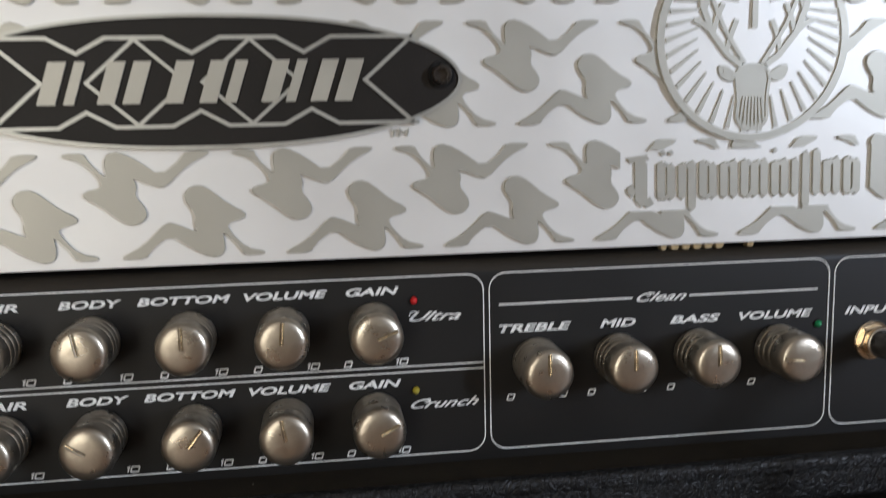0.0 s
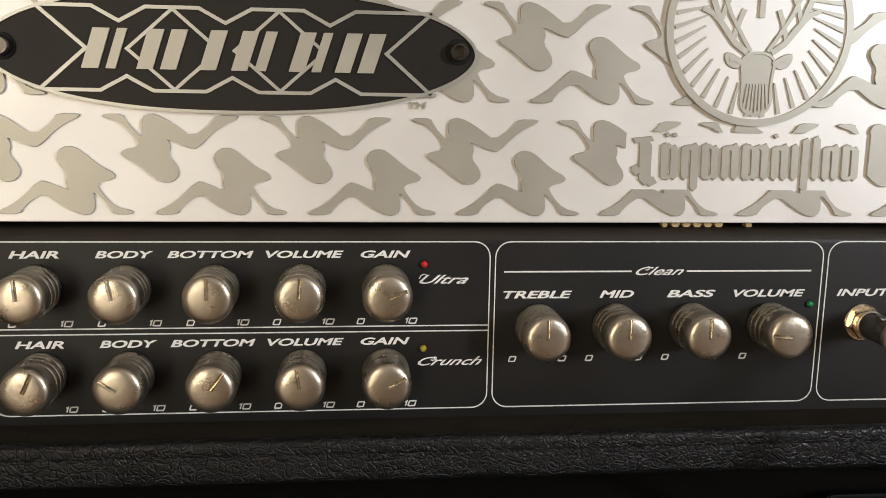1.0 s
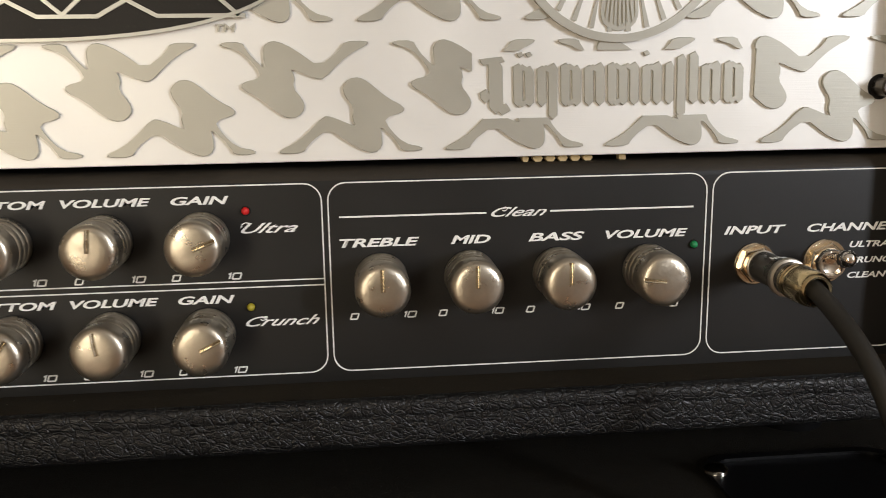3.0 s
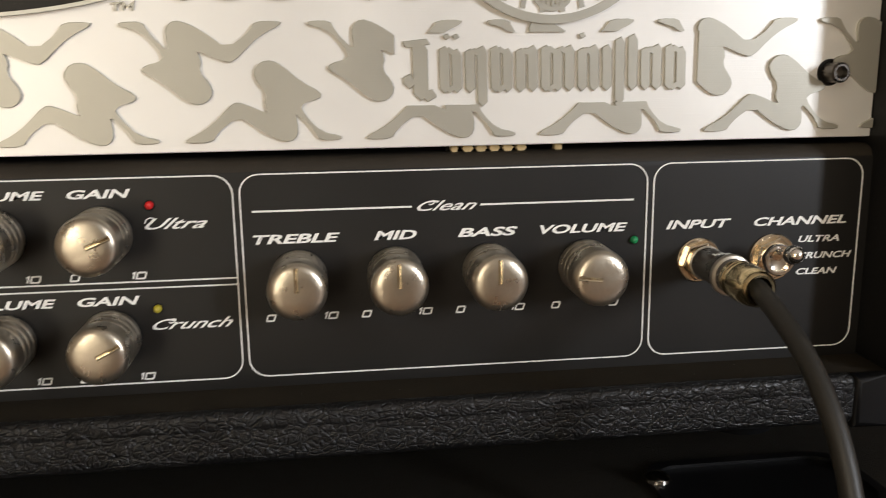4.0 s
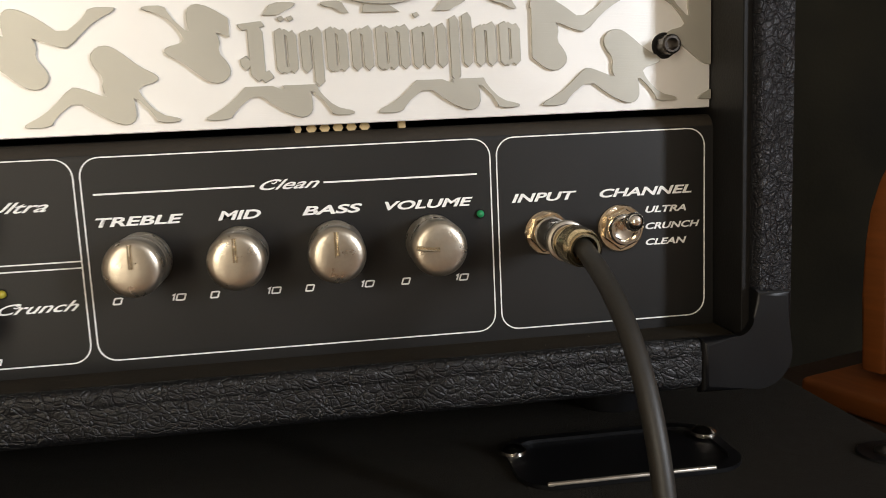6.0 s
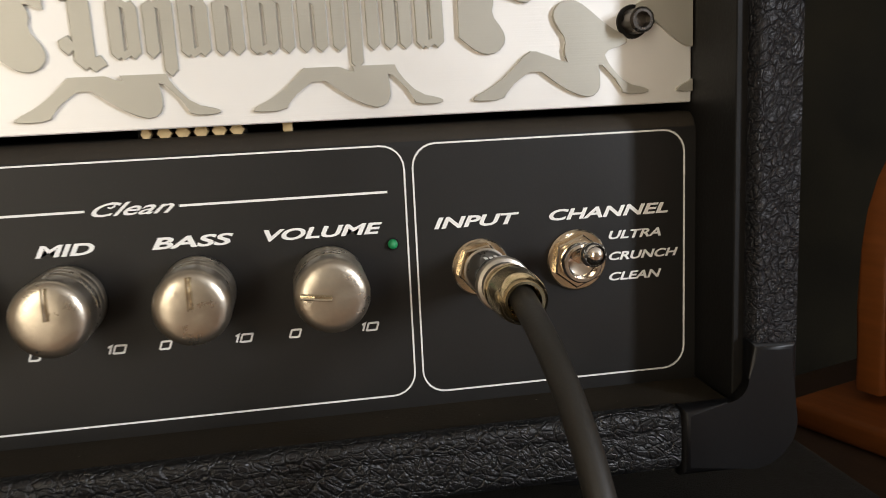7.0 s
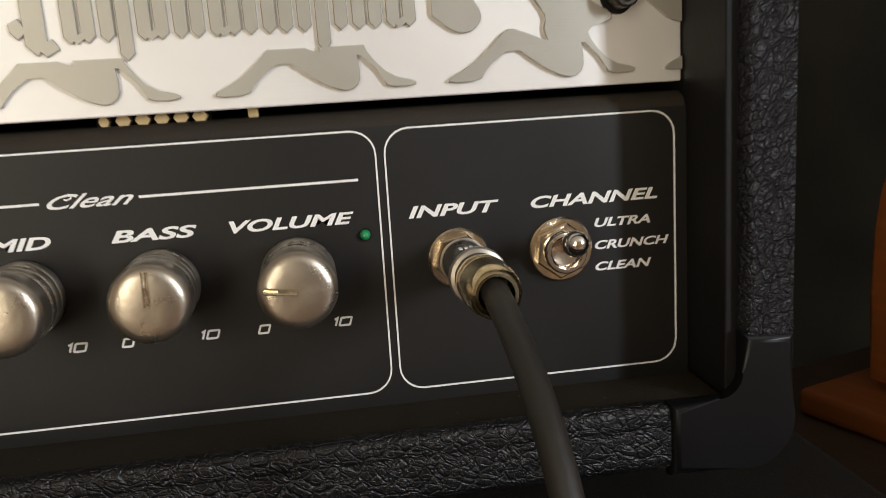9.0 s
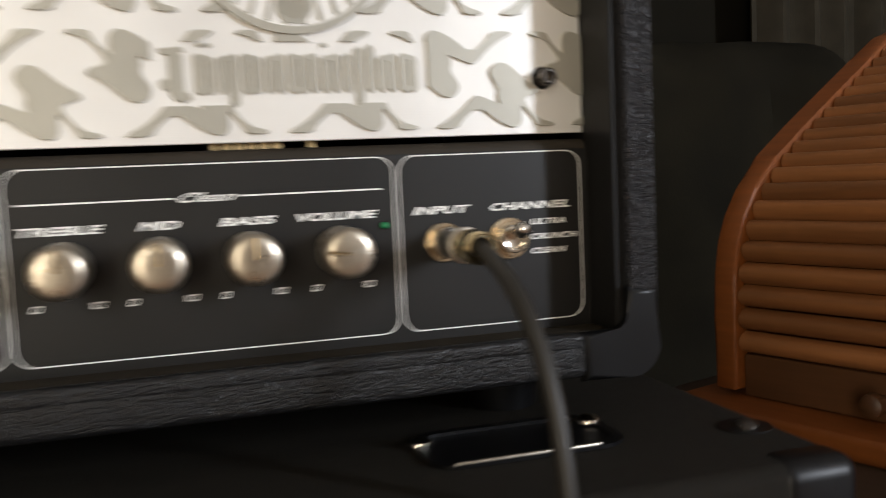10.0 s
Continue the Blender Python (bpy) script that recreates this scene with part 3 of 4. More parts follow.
for text, x0, x1 in (("TREBLE", -0.0002, 0.0280), ("MID", 0.0392, 0.0535), ("BASS", 0.0672, 0.0877), ("VOLUME", 0.0954, 0.1262), ("INPUT", 0.1400, 0.1636), ("CHANNEL", 0.1720, 0.2066)):
    on_panel(lettering(text, x0, x1, 0.8810, 0.8841, panel))
for text, x0, x1, z in (("ULTRA", 0.1890, 0.2045, 0.8746), ("CRUNCH", 0.1890, 0.2096, 0.8686), ("CLEAN", 0.1890, 0.2046, 0.8628)):
    on_panel(lettering(text, x0, x1, z, z + 0.0024, panel))
for text, x0, x1, z0, z1 in (("Ultra", -0.0338, -0.0142, 0.8872, 0.8908), ("Crunch", -0.0340, -0.0081, 0.8537, 0.8573), ("Clean", 0.0537, 0.0738, 0.8903, 0.8938)):
    on_panel(lettering(text, x0, x1, z0, z1, panel, shear=0.6, bold=0.012))
    # a curl at the end of the capital, a swash before it
    w, h = x1 - x0, z1 - z0
    curl = ((0.0, 0.55), (0.03, 0.90), (0.09, 1.06), (0.15, 0.98)) if text == "Ultra" else ((0.25, 1.00), (0.29, 0.92), (0.28, 0.70), (0.23, 0.58), (0.20, 0.66))
    on_panel(part("lettering", ribbon([(x0 + u * w, z0 + v * h) for u, v in curl], 0.00034, -0.00027, 0.0001), INK, panel))

# knobs
ROW_X = (-0.1784, -0.1455, -0.1124, -0.0795, -0.0469)
CLEAN_X = (0.0141, 0.0459, 0.0779, 0.1112)
KNOBS = [(x, 0.8860, a) for x, a in zip(ROW_X, (-4, -12, 0, 5, 68))] + [(x, 0.8519, a) for x, a in zip(ROW_X, (24, -58, 38, -9, 64))] + [(x, 0.8695, a) for x, a in zip(CLEAN_X, (0, 0, 0, -84))]
GROOVES = []
y = -0.0008
for k in range(3):
    GROOVES += [(y, 0.0090), (y - 0.0004, 0.0094), (y - 0.0024, 0.0094), (y - 0.0029, 0.0092), (y - 0.0032, 0.0089), (y - 0.0036, 0.0089)]
    y -= 0.0040
CAPS = [(y, 0.0089), (y - 0.0004, 0.0094), (-0.0182, 0.0094), (-0.0194, 0.0092), (-0.0203, 0.0087), (-0.0209, 0.0079), (-0.0213, 0.0067), (-0.02155, 0.0050), (-0.02165, 0.0026), (-0.0217, 0)]
master = None
for x, z, a in KNOBS:
    m = pose(x, 0, z, 0, a, 0)
    if master is None:
        master = tagged(new("control_knob"), "worn aluminium knob with ridged sides on the panel", "knob", "control knobs")
        master.matrix_world = m
        part("body", lathe([(0.0, 0)] + [(0.0, 0.0086)] + GROOVES + CAPS, (0, 0, 0), 64), KNOB, master, smooth=True)
        bm = bmesh.new()
        ends = [[bm.verts.new((px, py, pz)) for px, py in ((-0.0009, -0.0205), (-0.00085, -0.0217 + sag), (-0.0005, -0.02225 + sag), (0.0, -0.0218 + sag), (0.0005, -0.02225 + sag), (0.00085, -0.0217 + sag), (0.0009, -0.0205))] for pz, sag in ((0.0002, 0.0), (0.0045, 0.0001), (0.0078, 0.0007))]
        for a_, b_ in zip(ends, ends[1:]):
            for k in range(7):
                bm.faces.new((a_[k], a_[(k + 1) % 7], b_[(k + 1) % 7], b_[k]))
        bm.faces.new(ends[0])
        bm.faces.new(ends[-1][::-1])
        part("pointer", bm, POINTER, master, "bright engraved pointer line")
    else:
        copy_thing(master, m)
for x, z, dz in [(x, 0.8870, 0) for x in ROW_X] + [(x, 0.8527, 0) for x in ROW_X] + [(x, 0.8706, 0) for x in CLEAN_X]:
    zn = z - 0.0148
    on_panel(capitals("0", x - 0.0116, x - 0.0080, zn - 0.0012, zn + 0.0013, panel, pen=0.00050))
    on_panel(capitals("10", x + 0.0072, x + 0.0127, zn - 0.0012, zn + 0.0013, panel, pen=0.00050))

# indicator lamps
for x, z, ma, colour in ((-0.0319, 0.8951, RED, "red"), (-0.0319, 0.8609, YELLOW, "yellow"), (0.1287, 0.8779, GREEN, "green")):
    led = tagged(new("indicator_lamp"), "small %s indicator lamp set in the panel" % colour, "indicator lamp", "indicator lamps")
    led.matrix_world = pose(x, 0, z)
    part("lens", lathe([(0, 0), (0, 0.0014), (-0.0008, 0.00135), (-0.0015, 0.00105), (-0.0019, 0.0005), (-0.0020, 0)], (0, 0, 0), 24), ma, led, smooth=True)
    part("bezel", lathe([(0, 0.00142), (0, 0.0018), (-0.0003, 0.00175), (-0.0003, 0.00142)], (0, 0, 0), 24), BLACK, led)


def hexagon(r, y0, y1, turn=0.0, bevel=0.0004):
    return prism([(r * math.cos(radians(60 * i + turn)), r * math.sin(radians(60 * i + turn))) for i in range(6)], y1, y0, bevel=bevel)


# input jack, plug and lead
jack = thing("input_jack", "nickel input jack with washer and hexagon nut", "jack socket", (0.1523, 0, 0.8698))
part("washer", lathe([(0, 0.004), (0, 0.0078), (-0.0007, 0.0079), (-0.0011, 0.0075), (-0.0011, 0.004)], (0, 0, 0), 48), NICKEL, jack, smooth=True)
part("nut", hexagon(0.0069, -0.0011, -0.0034, 12), NICKEL, jack)
part("sleeve", lathe([(-0.001, 0.0050), (-0.0048, 0.0050), (-0.0052, 0.0046), (-0.0052, 0.0032)], (0, 0, 0), 32), NICKEL, jack, smooth=True)
lead = thing("instrument_lead", "black rubber instrument lead with gunmetal plug in the socket", "cable", (0.1524, -0.0053, 0.8701), turn=0.8)
plug = part("plug", lathe([(0, 0), (0, 0.0044), (-0.0010, 0.0055), (-0.0225, 0.0058), (-0.0235, 0.0052)], (0, 0, 0), 40), PLUG, lead, "dark gunmetal plug barrel", True)
part("collar", lathe([(-0.0228, 0.0052), (-0.0232, 0.0060), (-0.0255, 0.0062), (-0.0262, 0.0056), (-0.0275, 0.0055), (-0.0285, 0.0064), (-0.0345, 0.0062), (-0.0378, 0.0056), (-0.0388, 0.0047), (-0.0384, 0.0040), (-0.036, 0.0038)], (0, 0, 0), 40), GOLD, plug, "bright gold-coloured metal collar", True)
part("base_rim", lathe([(-0.0002, 0.0040), (-0.0006, 0.0058), (-0.0014, 0.0060), (-0.0018, 0.0054)], (0, 0, 0), 40), WORN_RIM_AND_GLINT, plug, "scuffed bare rim", True)
part("flange", lathe([(-0.0178, 0.0056), (-0.0181, 0.0066), (-0.0186, 0.0069), (-0.0198, 0.0069), (-0.0203, 0.0066), (-0.0206, 0.0056)], (0, 0, 0), 40), WORN_RIM_AND_GLINT, plug, "scuffed grip flange", True)
for k in range(5):
    part("marking", block(-0.0030 + 0.0013 * k, -0.0022 + 0.0013 * k, -0.0135, -0.0115 - 0.0006 * (k % 2), 0.00555 - 0.0001 * abs(k - 2), 0.00583 - 0.00012 * abs(k - 2)), INK, plug)
p0, p1, p2, p3 = (Vector(v) for v in ((0.1529, -0.0405, 0.8707), (0.1542, -0.0735, 0.8600), (0.1558, -0.1080, 0.8435), (0.1572, -0.0990, 0.7568)))
pts = [(1 - s) ** 3 * p0 + 3 * (1 - s) ** 2 * s * p1 + 3 * (1 - s) * s * s * p2 + s**3 * p3 for s in (i / 40 for i in range(41))]
pts += [p3 + Vector((0.0004, -0.001, -0.018)) * k for k in range(1, 38)]
cable = tube(pts, 0.00305, RUBBER, "cord", lead, "thick black rubber cord")
cable.matrix_local = lead.matrix_world.inverted()

# channel switch
sw = thing("channel_switch", "chrome toggle switch with hexagon nut on the panel", "toggle switch", (0.1796, 0, 0.8697))
part("washer", lathe([(0, 0.004), (0, 0.0084), (-0.0007, 0.0085), (-0.0011, 0.0081), (-0.0011, 0.004)], (0, 0, 0), 48), NICKEL, sw, smooth=True)
part("nut", hexagon(0.0075, -0.0011, -0.0033, 22), NICKEL, sw)
part("bushing", lathe([(-0.003, 0.0056), (-0.0056, 0.0056), (-0.0062, 0.0052), (-0.0062, 0.0044), (-0.0046, 0.0036), (-0.0042, 0.0020), (-0.0042, 0)], (0, 0, 0), 36), CHROME, sw, smooth=True)
part("lever", lathe([(-0.0040, 0), (-0.0040, 0.0017), (-0.0105, 0.0021), (-0.0130, 0.0028), (-0.0152, 0.0033), (-0.0175, 0.0031), (-0.0190, 0.0022), (-0.0197, 0.0012), (-0.0199, 0)], (0, 0, 0.0002), 28, turn=pose(0, 0, 0, -14, 0, -2)), CHROME, sw, "bright ball-ended lever", True)

# ---- front plate ----
PY = 0.003
plate = part("front_plate", local(block(PX0 + 0.0008, PX1 - 0.0006, PY, PY + 0.0025, 0.9112, 1.0345, 0.0003, 1), amp), PLATE, amp, "bright brushed aluminium front plate")
RAISE = PY - 0.0013
# a plain ornament: bent ribbon, leaning drop and slanted foot bar
SHAPE = [(0, 0), (0.6, 1.4), (5.0, 3.4), (9.6, 6.6), (15.4, 12.6), (18.4, 12.4), (27.4, 8.2), (25.0, 11.6), (26.4, 15.4), (23.2, 18.8), (22.2, 22.2), (24.6, 25.2), (28.2, 25.6), (31.4, 23.8), (37.6, 18.4), (43.4, 15.4), (43.0, 13.2), (36.0, 11.8), (38.2, 7.8), (42.8, 2.6), (49.4, 1.4), (49.2, 0.0), (42.0, 0.0), (41.4, 2.6), (34.4, 10.2), (35.8, 3.4), (34.4, 0.2), (30.8, -0.4), (24.2, 3.0), (17.2, 8.7), (9.4, 2.7), (8.4, 0.0)]
SHAPE = soften([(x / 1000, z / 1000) for x, z in SHAPE], 1)
TURNED = [(0.0494 - x, -z) for x, z in SHAPE]
TEXT_BOX = (0.0475, 0.1495, 0.9248, 0.9478)


def cut(bm, co, no):
    """Keeps what lies behind the plane."""
    geom = bm.verts[:] + bm.edges[:] + bm.faces[:]
    bmesh.ops.bisect_plane(bm, geom=geom, plane_co=co, plane_no=no, clear_outer=True)
    bmesh.ops.holes_fill(bm, edges=[e for e in bm.edges if e.is_boundary], sides=0)


shared = {}


def motif(kind, x, z, limits=()):
    if not limits:
        if kind not in shared:
            ob = part("relief_motif", prism(SHAPE if kind == "up" else TURNED, RAISE, PY + 0.0004, bevel=0.00018), MOTIF, plate)
            shared[kind] = ob.data
        else:
            ob = new("relief_motif", shared[kind])
            ob.parent = plate
        ob.matrix_local = prints @ pose(x, 0, z)
        return
    bm = prism(SHAPE if kind == "up" else TURNED, RAISE, PY + 0.0004, bevel=0.00018)
    bmesh.ops.translate(bm, vec=(x, 0, z), verts=bm.verts)
    for co, no in limits:
        cut(bm, co, no)
    if len(bm.faces) > 3:
        on_panel(part("relief_motif", bm, MOTIF, plate))
    else:
        bm.free()


EDGE = [((PX1 - 0.0008, 0, 0), (1, 0, 0))]
UPPER = [((0, 0, 1.0342), (0, 0, 1))]
for row, (kind, x0, z) in enumerate((("up", -0.1342, 0.9142), ("down", -0.1518, 0.9518), ("up", 0.0084, 0.9582), ("down", -0.0103, 0.9958), ("up", -0.1342, 1.0018), ("down", -0.1518, 1.0395))):
    for k in range(-9, 9):
        x = x0 + 0.05735 * k
        if x < PX0 + 0.002 or x > PX1 - 0.002:
            continue
        base = (EDGE if x + 0.0494 > PX1 else []) + (UPPER if row >= 4 else [])
        lo, hi = (z, z + 0.0245) if kind == "up" else (z - 0.0245, z)
        tx0, tx1, tz0, tz1 = TEXT_BOX
        if lo < tz1 and hi > tz0 and x < tx1 and x + 0.0494 > tx0:
            below, above = [((0, 0, tz0), (0, 0, 1))], [((0, 0, tz1), (0, 0, -1))]
            left, right = [((tx0, 0, 0), (1, 0, 0))], [((tx1, 0, 0), (-1, 0, 0))]
            inside = [((tx0, 0, 0), (-1, 0, 0)), ((tx1, 0, 0), (1, 0, 0))]
            for limits in (left, right, inside + below, inside + above):
                motif(kind, x, z, limits + base)
        else:
            motif(kind, x, z, base)

# round emblem: ring, rays, plain shield with branches
EX, EZ, ER = 0.0990, 0.9884, 0.0379
emblem = tagged(part("round_emblem", local(prism(ellipse(EX, EZ, ER - 0.0005, ER - 0.0005), RAISE - 0.0001, PY), amp), PLATE, amp), "round raised emblem of bright metal")
on_panel(part("ring", ribbon(ellipse(EX, EZ, ER - 0.0012, ER - 0.0012), 0.0028, RAISE - 0.0009, PY, True), MOTIF, emblem))
FY = RAISE - 0.0008
RZ = 0.0125  # the rays part from a point above the middle
for k in range(44):
    a = 2 * math.pi * (k + 0.5) / 44
    d, n_ = Vector((math.cos(a), math.sin(a))), Vector((-math.sin(a), math.cos(a)))
    reach = [-RZ * d.y + math.sqrt(RZ * RZ * d.y * d.y - RZ * RZ + r * r) for r in (0.0345, 0.0222)]
    r1, r0 = reach[0], (0.0065 if d.y > 0.1 else reach[1])
    if r1 - r0 < 0.003:
        continue
    at = Vector((EX, EZ + RZ))
    ray = [at + d * r0 + n_ * 0.0003, at + d * r1 + n_ * 0.0009, at + d * r1 - n_ * 0.0009, at + d * r0 - n_ * 0.0003]
    on_panel(part("ray", prism([(q.x, q.y) for q in ray], FY, PY), MOTIF, emblem))
shield = soften([(EX - 0.0075, EZ - 0.0095), (EX + 0.0075, EZ - 0.0095), (EX + 0.0055, EZ - 0.022), (EX + 0.0065, EZ - 0.031), (EX, EZ - 0.0345), (EX - 0.0065, EZ - 0.031), (EX - 0.0055, EZ - 0.022)], 2)
on_panel(part("shield", prism(shield, FY + 0.0003, PY), MOTIF, emblem))
on_panel(part("shield_edge", ribbon(shield, 0.0011, FY - 0.0001, PY, True), MOTIF, emblem))
for k in range(-3, 4):
    on_panel(part("rib", ribbon([(EX + 0.0012 * k, EZ - 0.0215), (EX + 0.0016 * k, EZ - 0.0325 + 0.0006 * abs(k))], 0.0008, FY - 0.0002, PY), MOTIF, emblem))
for s in (-1, 1):
    on_panel(part("branch", ribbon([(EX + s * x, EZ + z) for x, z in ((0.005, -0.0095), (0.010, -0.006), (0.0165, 0.002), (0.0205, 0.012), (0.0215, 0.023))], 0.0023, FY - 0.0003, PY), MOTIF, emblem))
    on_panel(part("branch", ribbon([(EX + s * x, EZ + z) for x, z in ((0.0035, -0.0090), (0.0075, -0.003), (0.0125, 0.005), (0.0165, 0.014), (0.0170, 0.021))], 0.0015, FY - 0.00025, PY), MOTIF, emblem))
    for q, (x, z, tx, tz) in enumerate(((0.011, -0.005, 0.007, 0.007), (0.0165, 0.002, 0.0125, 0.013), (0.020, 0.010, 0.0165, 0.021), (0.0165, 0.002, 0.024, 0.007), (0.012, -0.012, 0.006, -0.014))):
        on_panel(part("twig", ribbon([(EX + s * x, EZ + z), (EX + s * (x + tx) / 2, EZ + (z + tz) / 2 + 0.001), (EX + s * tx, EZ + tz)], 0.0019, FY - 0.00005 * (q + 1), PY), MOTIF, emblem))
    on_panel(part("leaf", prism(soften([(EX + s * 0.0065, EZ - 0.0115), (EX + s * 0.0145, EZ - 0.0085), (EX + s * 0.0135, EZ - 0.0145), (EX + s * 0.0075, EZ - 0.0165)], 2), FY, PY, bevel=0.0003), MOTIF, emblem))
on_panel(part("upright", ribbon([(EX, EZ + 0.004), (EX, EZ + 0.024)], 0.0022, FY - 0.0004, PY), MOTIF, emblem))
on_panel(part("crossbar", ribbon([(EX - 0.006, EZ + 0.0175), (EX + 0.006, EZ + 0.0175)], 0.0022, FY - 0.0005, PY), MOTIF, emblem))

# maker's wordmark as plain upright strokes with slanted ends
mark = thing("wordmark", "raised grey metal wordmark on the front plate", "wordmark", (0.1, PY, 0.9262))


STROKES = []


def stroke(x, z0, z1, w=0.0023, lean=0.0002):
    c = min(w * 0.55, (z1 - z0) * 0.38)
    pts = [(x, z0 + c), (x + c, z0), (x + w + 0.0004, z0 + c), (x + w + lean, z1 - c * 1.2), (x + w + lean - c * 0.8, z1), (x + lean - 0.0005, z1 - c * 0.7)]
    STROKES.append(1)
    bm = prism(pts, PY - 0.0009 - 0.000005 * len(STROKES), PY + 0.0002, bevel=0.0002)
    part("stroke", local(bm, mark), MOTIF, mark)


def tie(x, z, way):
    """A slanted link between two upright strokes."""
    STROKES.append(1)
    bm = prism([(x + 0.0018, z), (x + 0.0030, z + 0.0012 * way), (x + 0.0052, z - 0.0002 * way), (x + 0.0040, z - 0.0014 * way)], PY - 0.0009 - 0.000005 * len(STROKES), PY + 0.0002)
    part("stroke", local(bm, mark), MOTIF, mark)


BASE, XH, TALL = 0.9285, 0.9415, 0.9462
for x, z0, z1, w in ((0.0505, 0.9300, 0.9350, 0.0032), (0.0535, 0.9262, 0.9455, 0.0046), (0.0565, 0.9258, 0.9300, 0.0042), (0.0505, 0.9430, 0.9460, 0.0082)):
    stroke(x, z0, z1, w)
x = 0.0622
for k, (count, tall, low) in enumerate(((2, 0, 0), (2, 0, 1), (2, 0, 0), (2, 0, 0), (3, 0, 0), (2, 0, 0), (1, 0, 0), (1, 1, 1), (1, 1, 0), (2, 0, 0), (2, 0, 0))):
    for i in range(count):
        stroke(x, BASE - (0.0045 if low and i == count - 1 else 0.0), (TALL + 0.0008 if tall else XH + 0.0022) - 0.0009 * ((i + k) % 2), 0.0029)
        if i:
            tie(x - 0.0040, XH + 0.0006 - 0.0004 * (k % 2), 1)
            if (k + i) % 2:
                tie(x - 0.0040, BASE + 0.0012, -1)
        x += 0.0040
    x += 0.0004
for xd in (0.0635, 0.0665, 0.1085):
    stroke(xd, 0.9455, 0.9475, 0.0018)

# oval badge
BX, BZ = -0.1026, 0.9754
badge = thing("oval_badge", "black oval badge with raised silver pattern on the front plate", "badge", (BX, PY, BZ))


INV = pose(-BX, -PY, -BZ)


def badge_part(name, bm, ma, label=""):
    ob = part(name, bm, ma, badge, label)
    ob.matrix_local = INV
    return ob


def lens_shape(a, b, n=40):
    """A pointed oval with blunt ends."""
    out = []
    for i in range(n):
        t = 2 * math.pi * i / n
        c, s = math.cos(t), math.sin(t)
        out.append((BX + a * math.copysign(abs(c) ** 0.85, c), BZ + b * math.copysign(abs(s) ** 1.05, s)))
    return out


badge_part("backing", prism(lens_shape(0.0893, 0.0222, 72), RAISE - 0.0008, PY + 0.0002), BADGE, "black enamel backing")
badge_part("rim", ribbon(lens_shape(0.0896, 0.0224, 72), 0.0011, RAISE - 0.0016, PY, True), SILVER)
BY = RAISE - 0.0015
for s in (1, -1):
    zt = 0.0150 * s
    pts = [(-0.0700, zt)]
    for nx in (-0.0415, -0.0035, 0.0345):
        pts += [(nx - 0.0095, zt), (nx, zt - 0.0052 * s), (nx + 0.0095, zt)]
    pts += [(0.0725, zt)]
    badge_part("silver_line", ribbon([(BX + px + (0.002 if s < 0 else 0), BZ + pz) for px, pz in pts], 0.0013, BY, PY), SILVER)
for sx in (-1, 1):
    badge_part("silver_line", ribbon([(BX + 0.001 + sx * 0.0715, BZ + 0.0150), (BX + 0.001 + sx * 0.0545, BZ), (BX + 0.001 + sx * 0.0715, BZ - 0.0150)], 0.0013, BY, PY), SILVER)
for dx in (-0.0225, 0.0160):
    badge_part("silver_line", ribbon([(BX + dx, BZ + 0.0145), (BX + dx + 0.0165, BZ), (BX + dx, BZ - 0.0145), (BX + dx - 0.0165, BZ)], 0.0012, BY + 0.0001, PY, True), SILVER)
# plain slanted blocks
for k, (bx, widths) in enumerate(((-0.0530, (0.0060, 0.0035)), (-0.0335, (0.0058, 0.0058)), (-0.0110, (0.0060,)), (0.0005, (0.0058, 0.0042)), (0.0215, (0.0058, 0.0035)), (0.0385, (0.0058, 0.0062)))):
    bm = bmesh.new()
    xa = bx
    for w in widths:
        prism([(BX + xa - 0.0024, BZ - 0.0072), (BX + xa + w - 0.0024, BZ - 0.0072), (BX + xa + w + 0.0024, BZ + 0.0072), (BX + xa + 0.0024, BZ + 0.0072)], BY - 0.0004, PY, bm)
        xa += w + 0.0026
    badge_part("slanted_block", bm, MOTIF)


def socket_screw(x, z, y, r, deep):
    """A black socket-head screw standing proud of the plate."""
    ob = tagged(new("socket_screw"), "black socket-head screw in the front plate", "screw", "plate screws")
    ob.matrix_world = pose(x, y, z)
    part("head", lathe([(0, 0), (0, r), (-deep + 0.0006, r), (-deep, r - 0.0006), (-deep, r * 0.62), (-deep + 0.0026, r * 0.58), (-deep + 0.0026, 0)], (0, 0, 0), 32), SCREW, ob, smooth=True)
    part("washer", lathe([(0.0, 0.001), (0, r * 1.35), (-0.0006, r * 1.3), (-0.0006, 0.001)], (0, 0, 0), 32), BLACK, ob, smooth=True)
    return ob


socket_screw(-0.0199, 0.9767, RAISE - 0.0008, 0.0036, 0.0042)
socket_screw(-0.1852, 0.9755, RAISE - 0.0008, 0.0036, 0.0042)
socket_screw(0.1977, 0.9335, PY, 0.0034, 0.0075)
badge_mark = thing("trademark_sign", "tiny raised grey sign beside the oval badge", "sign", (-0.036, PY, 0.9563))
capitals("TM", -0.0030, 0.0042, -0.0014, 0.0014, badge_mark, MOTIF, 0.0006, 0.2, -0.0010, "letters")

# parts glimpsed in the slot behind the plate
# solid pale cells: daylight through the vent holes put into their colour
comp = thing("vent_grille", "honeycomb vent cells behind the front plate, daylight put into their pale colour", "grille", (0.0800, 0.0075, 0.91055))
part("backing", block(-0.0150, 0.0130, 0.0036, 0.0046, -0.00175, 0.0045), BLACK, comp)
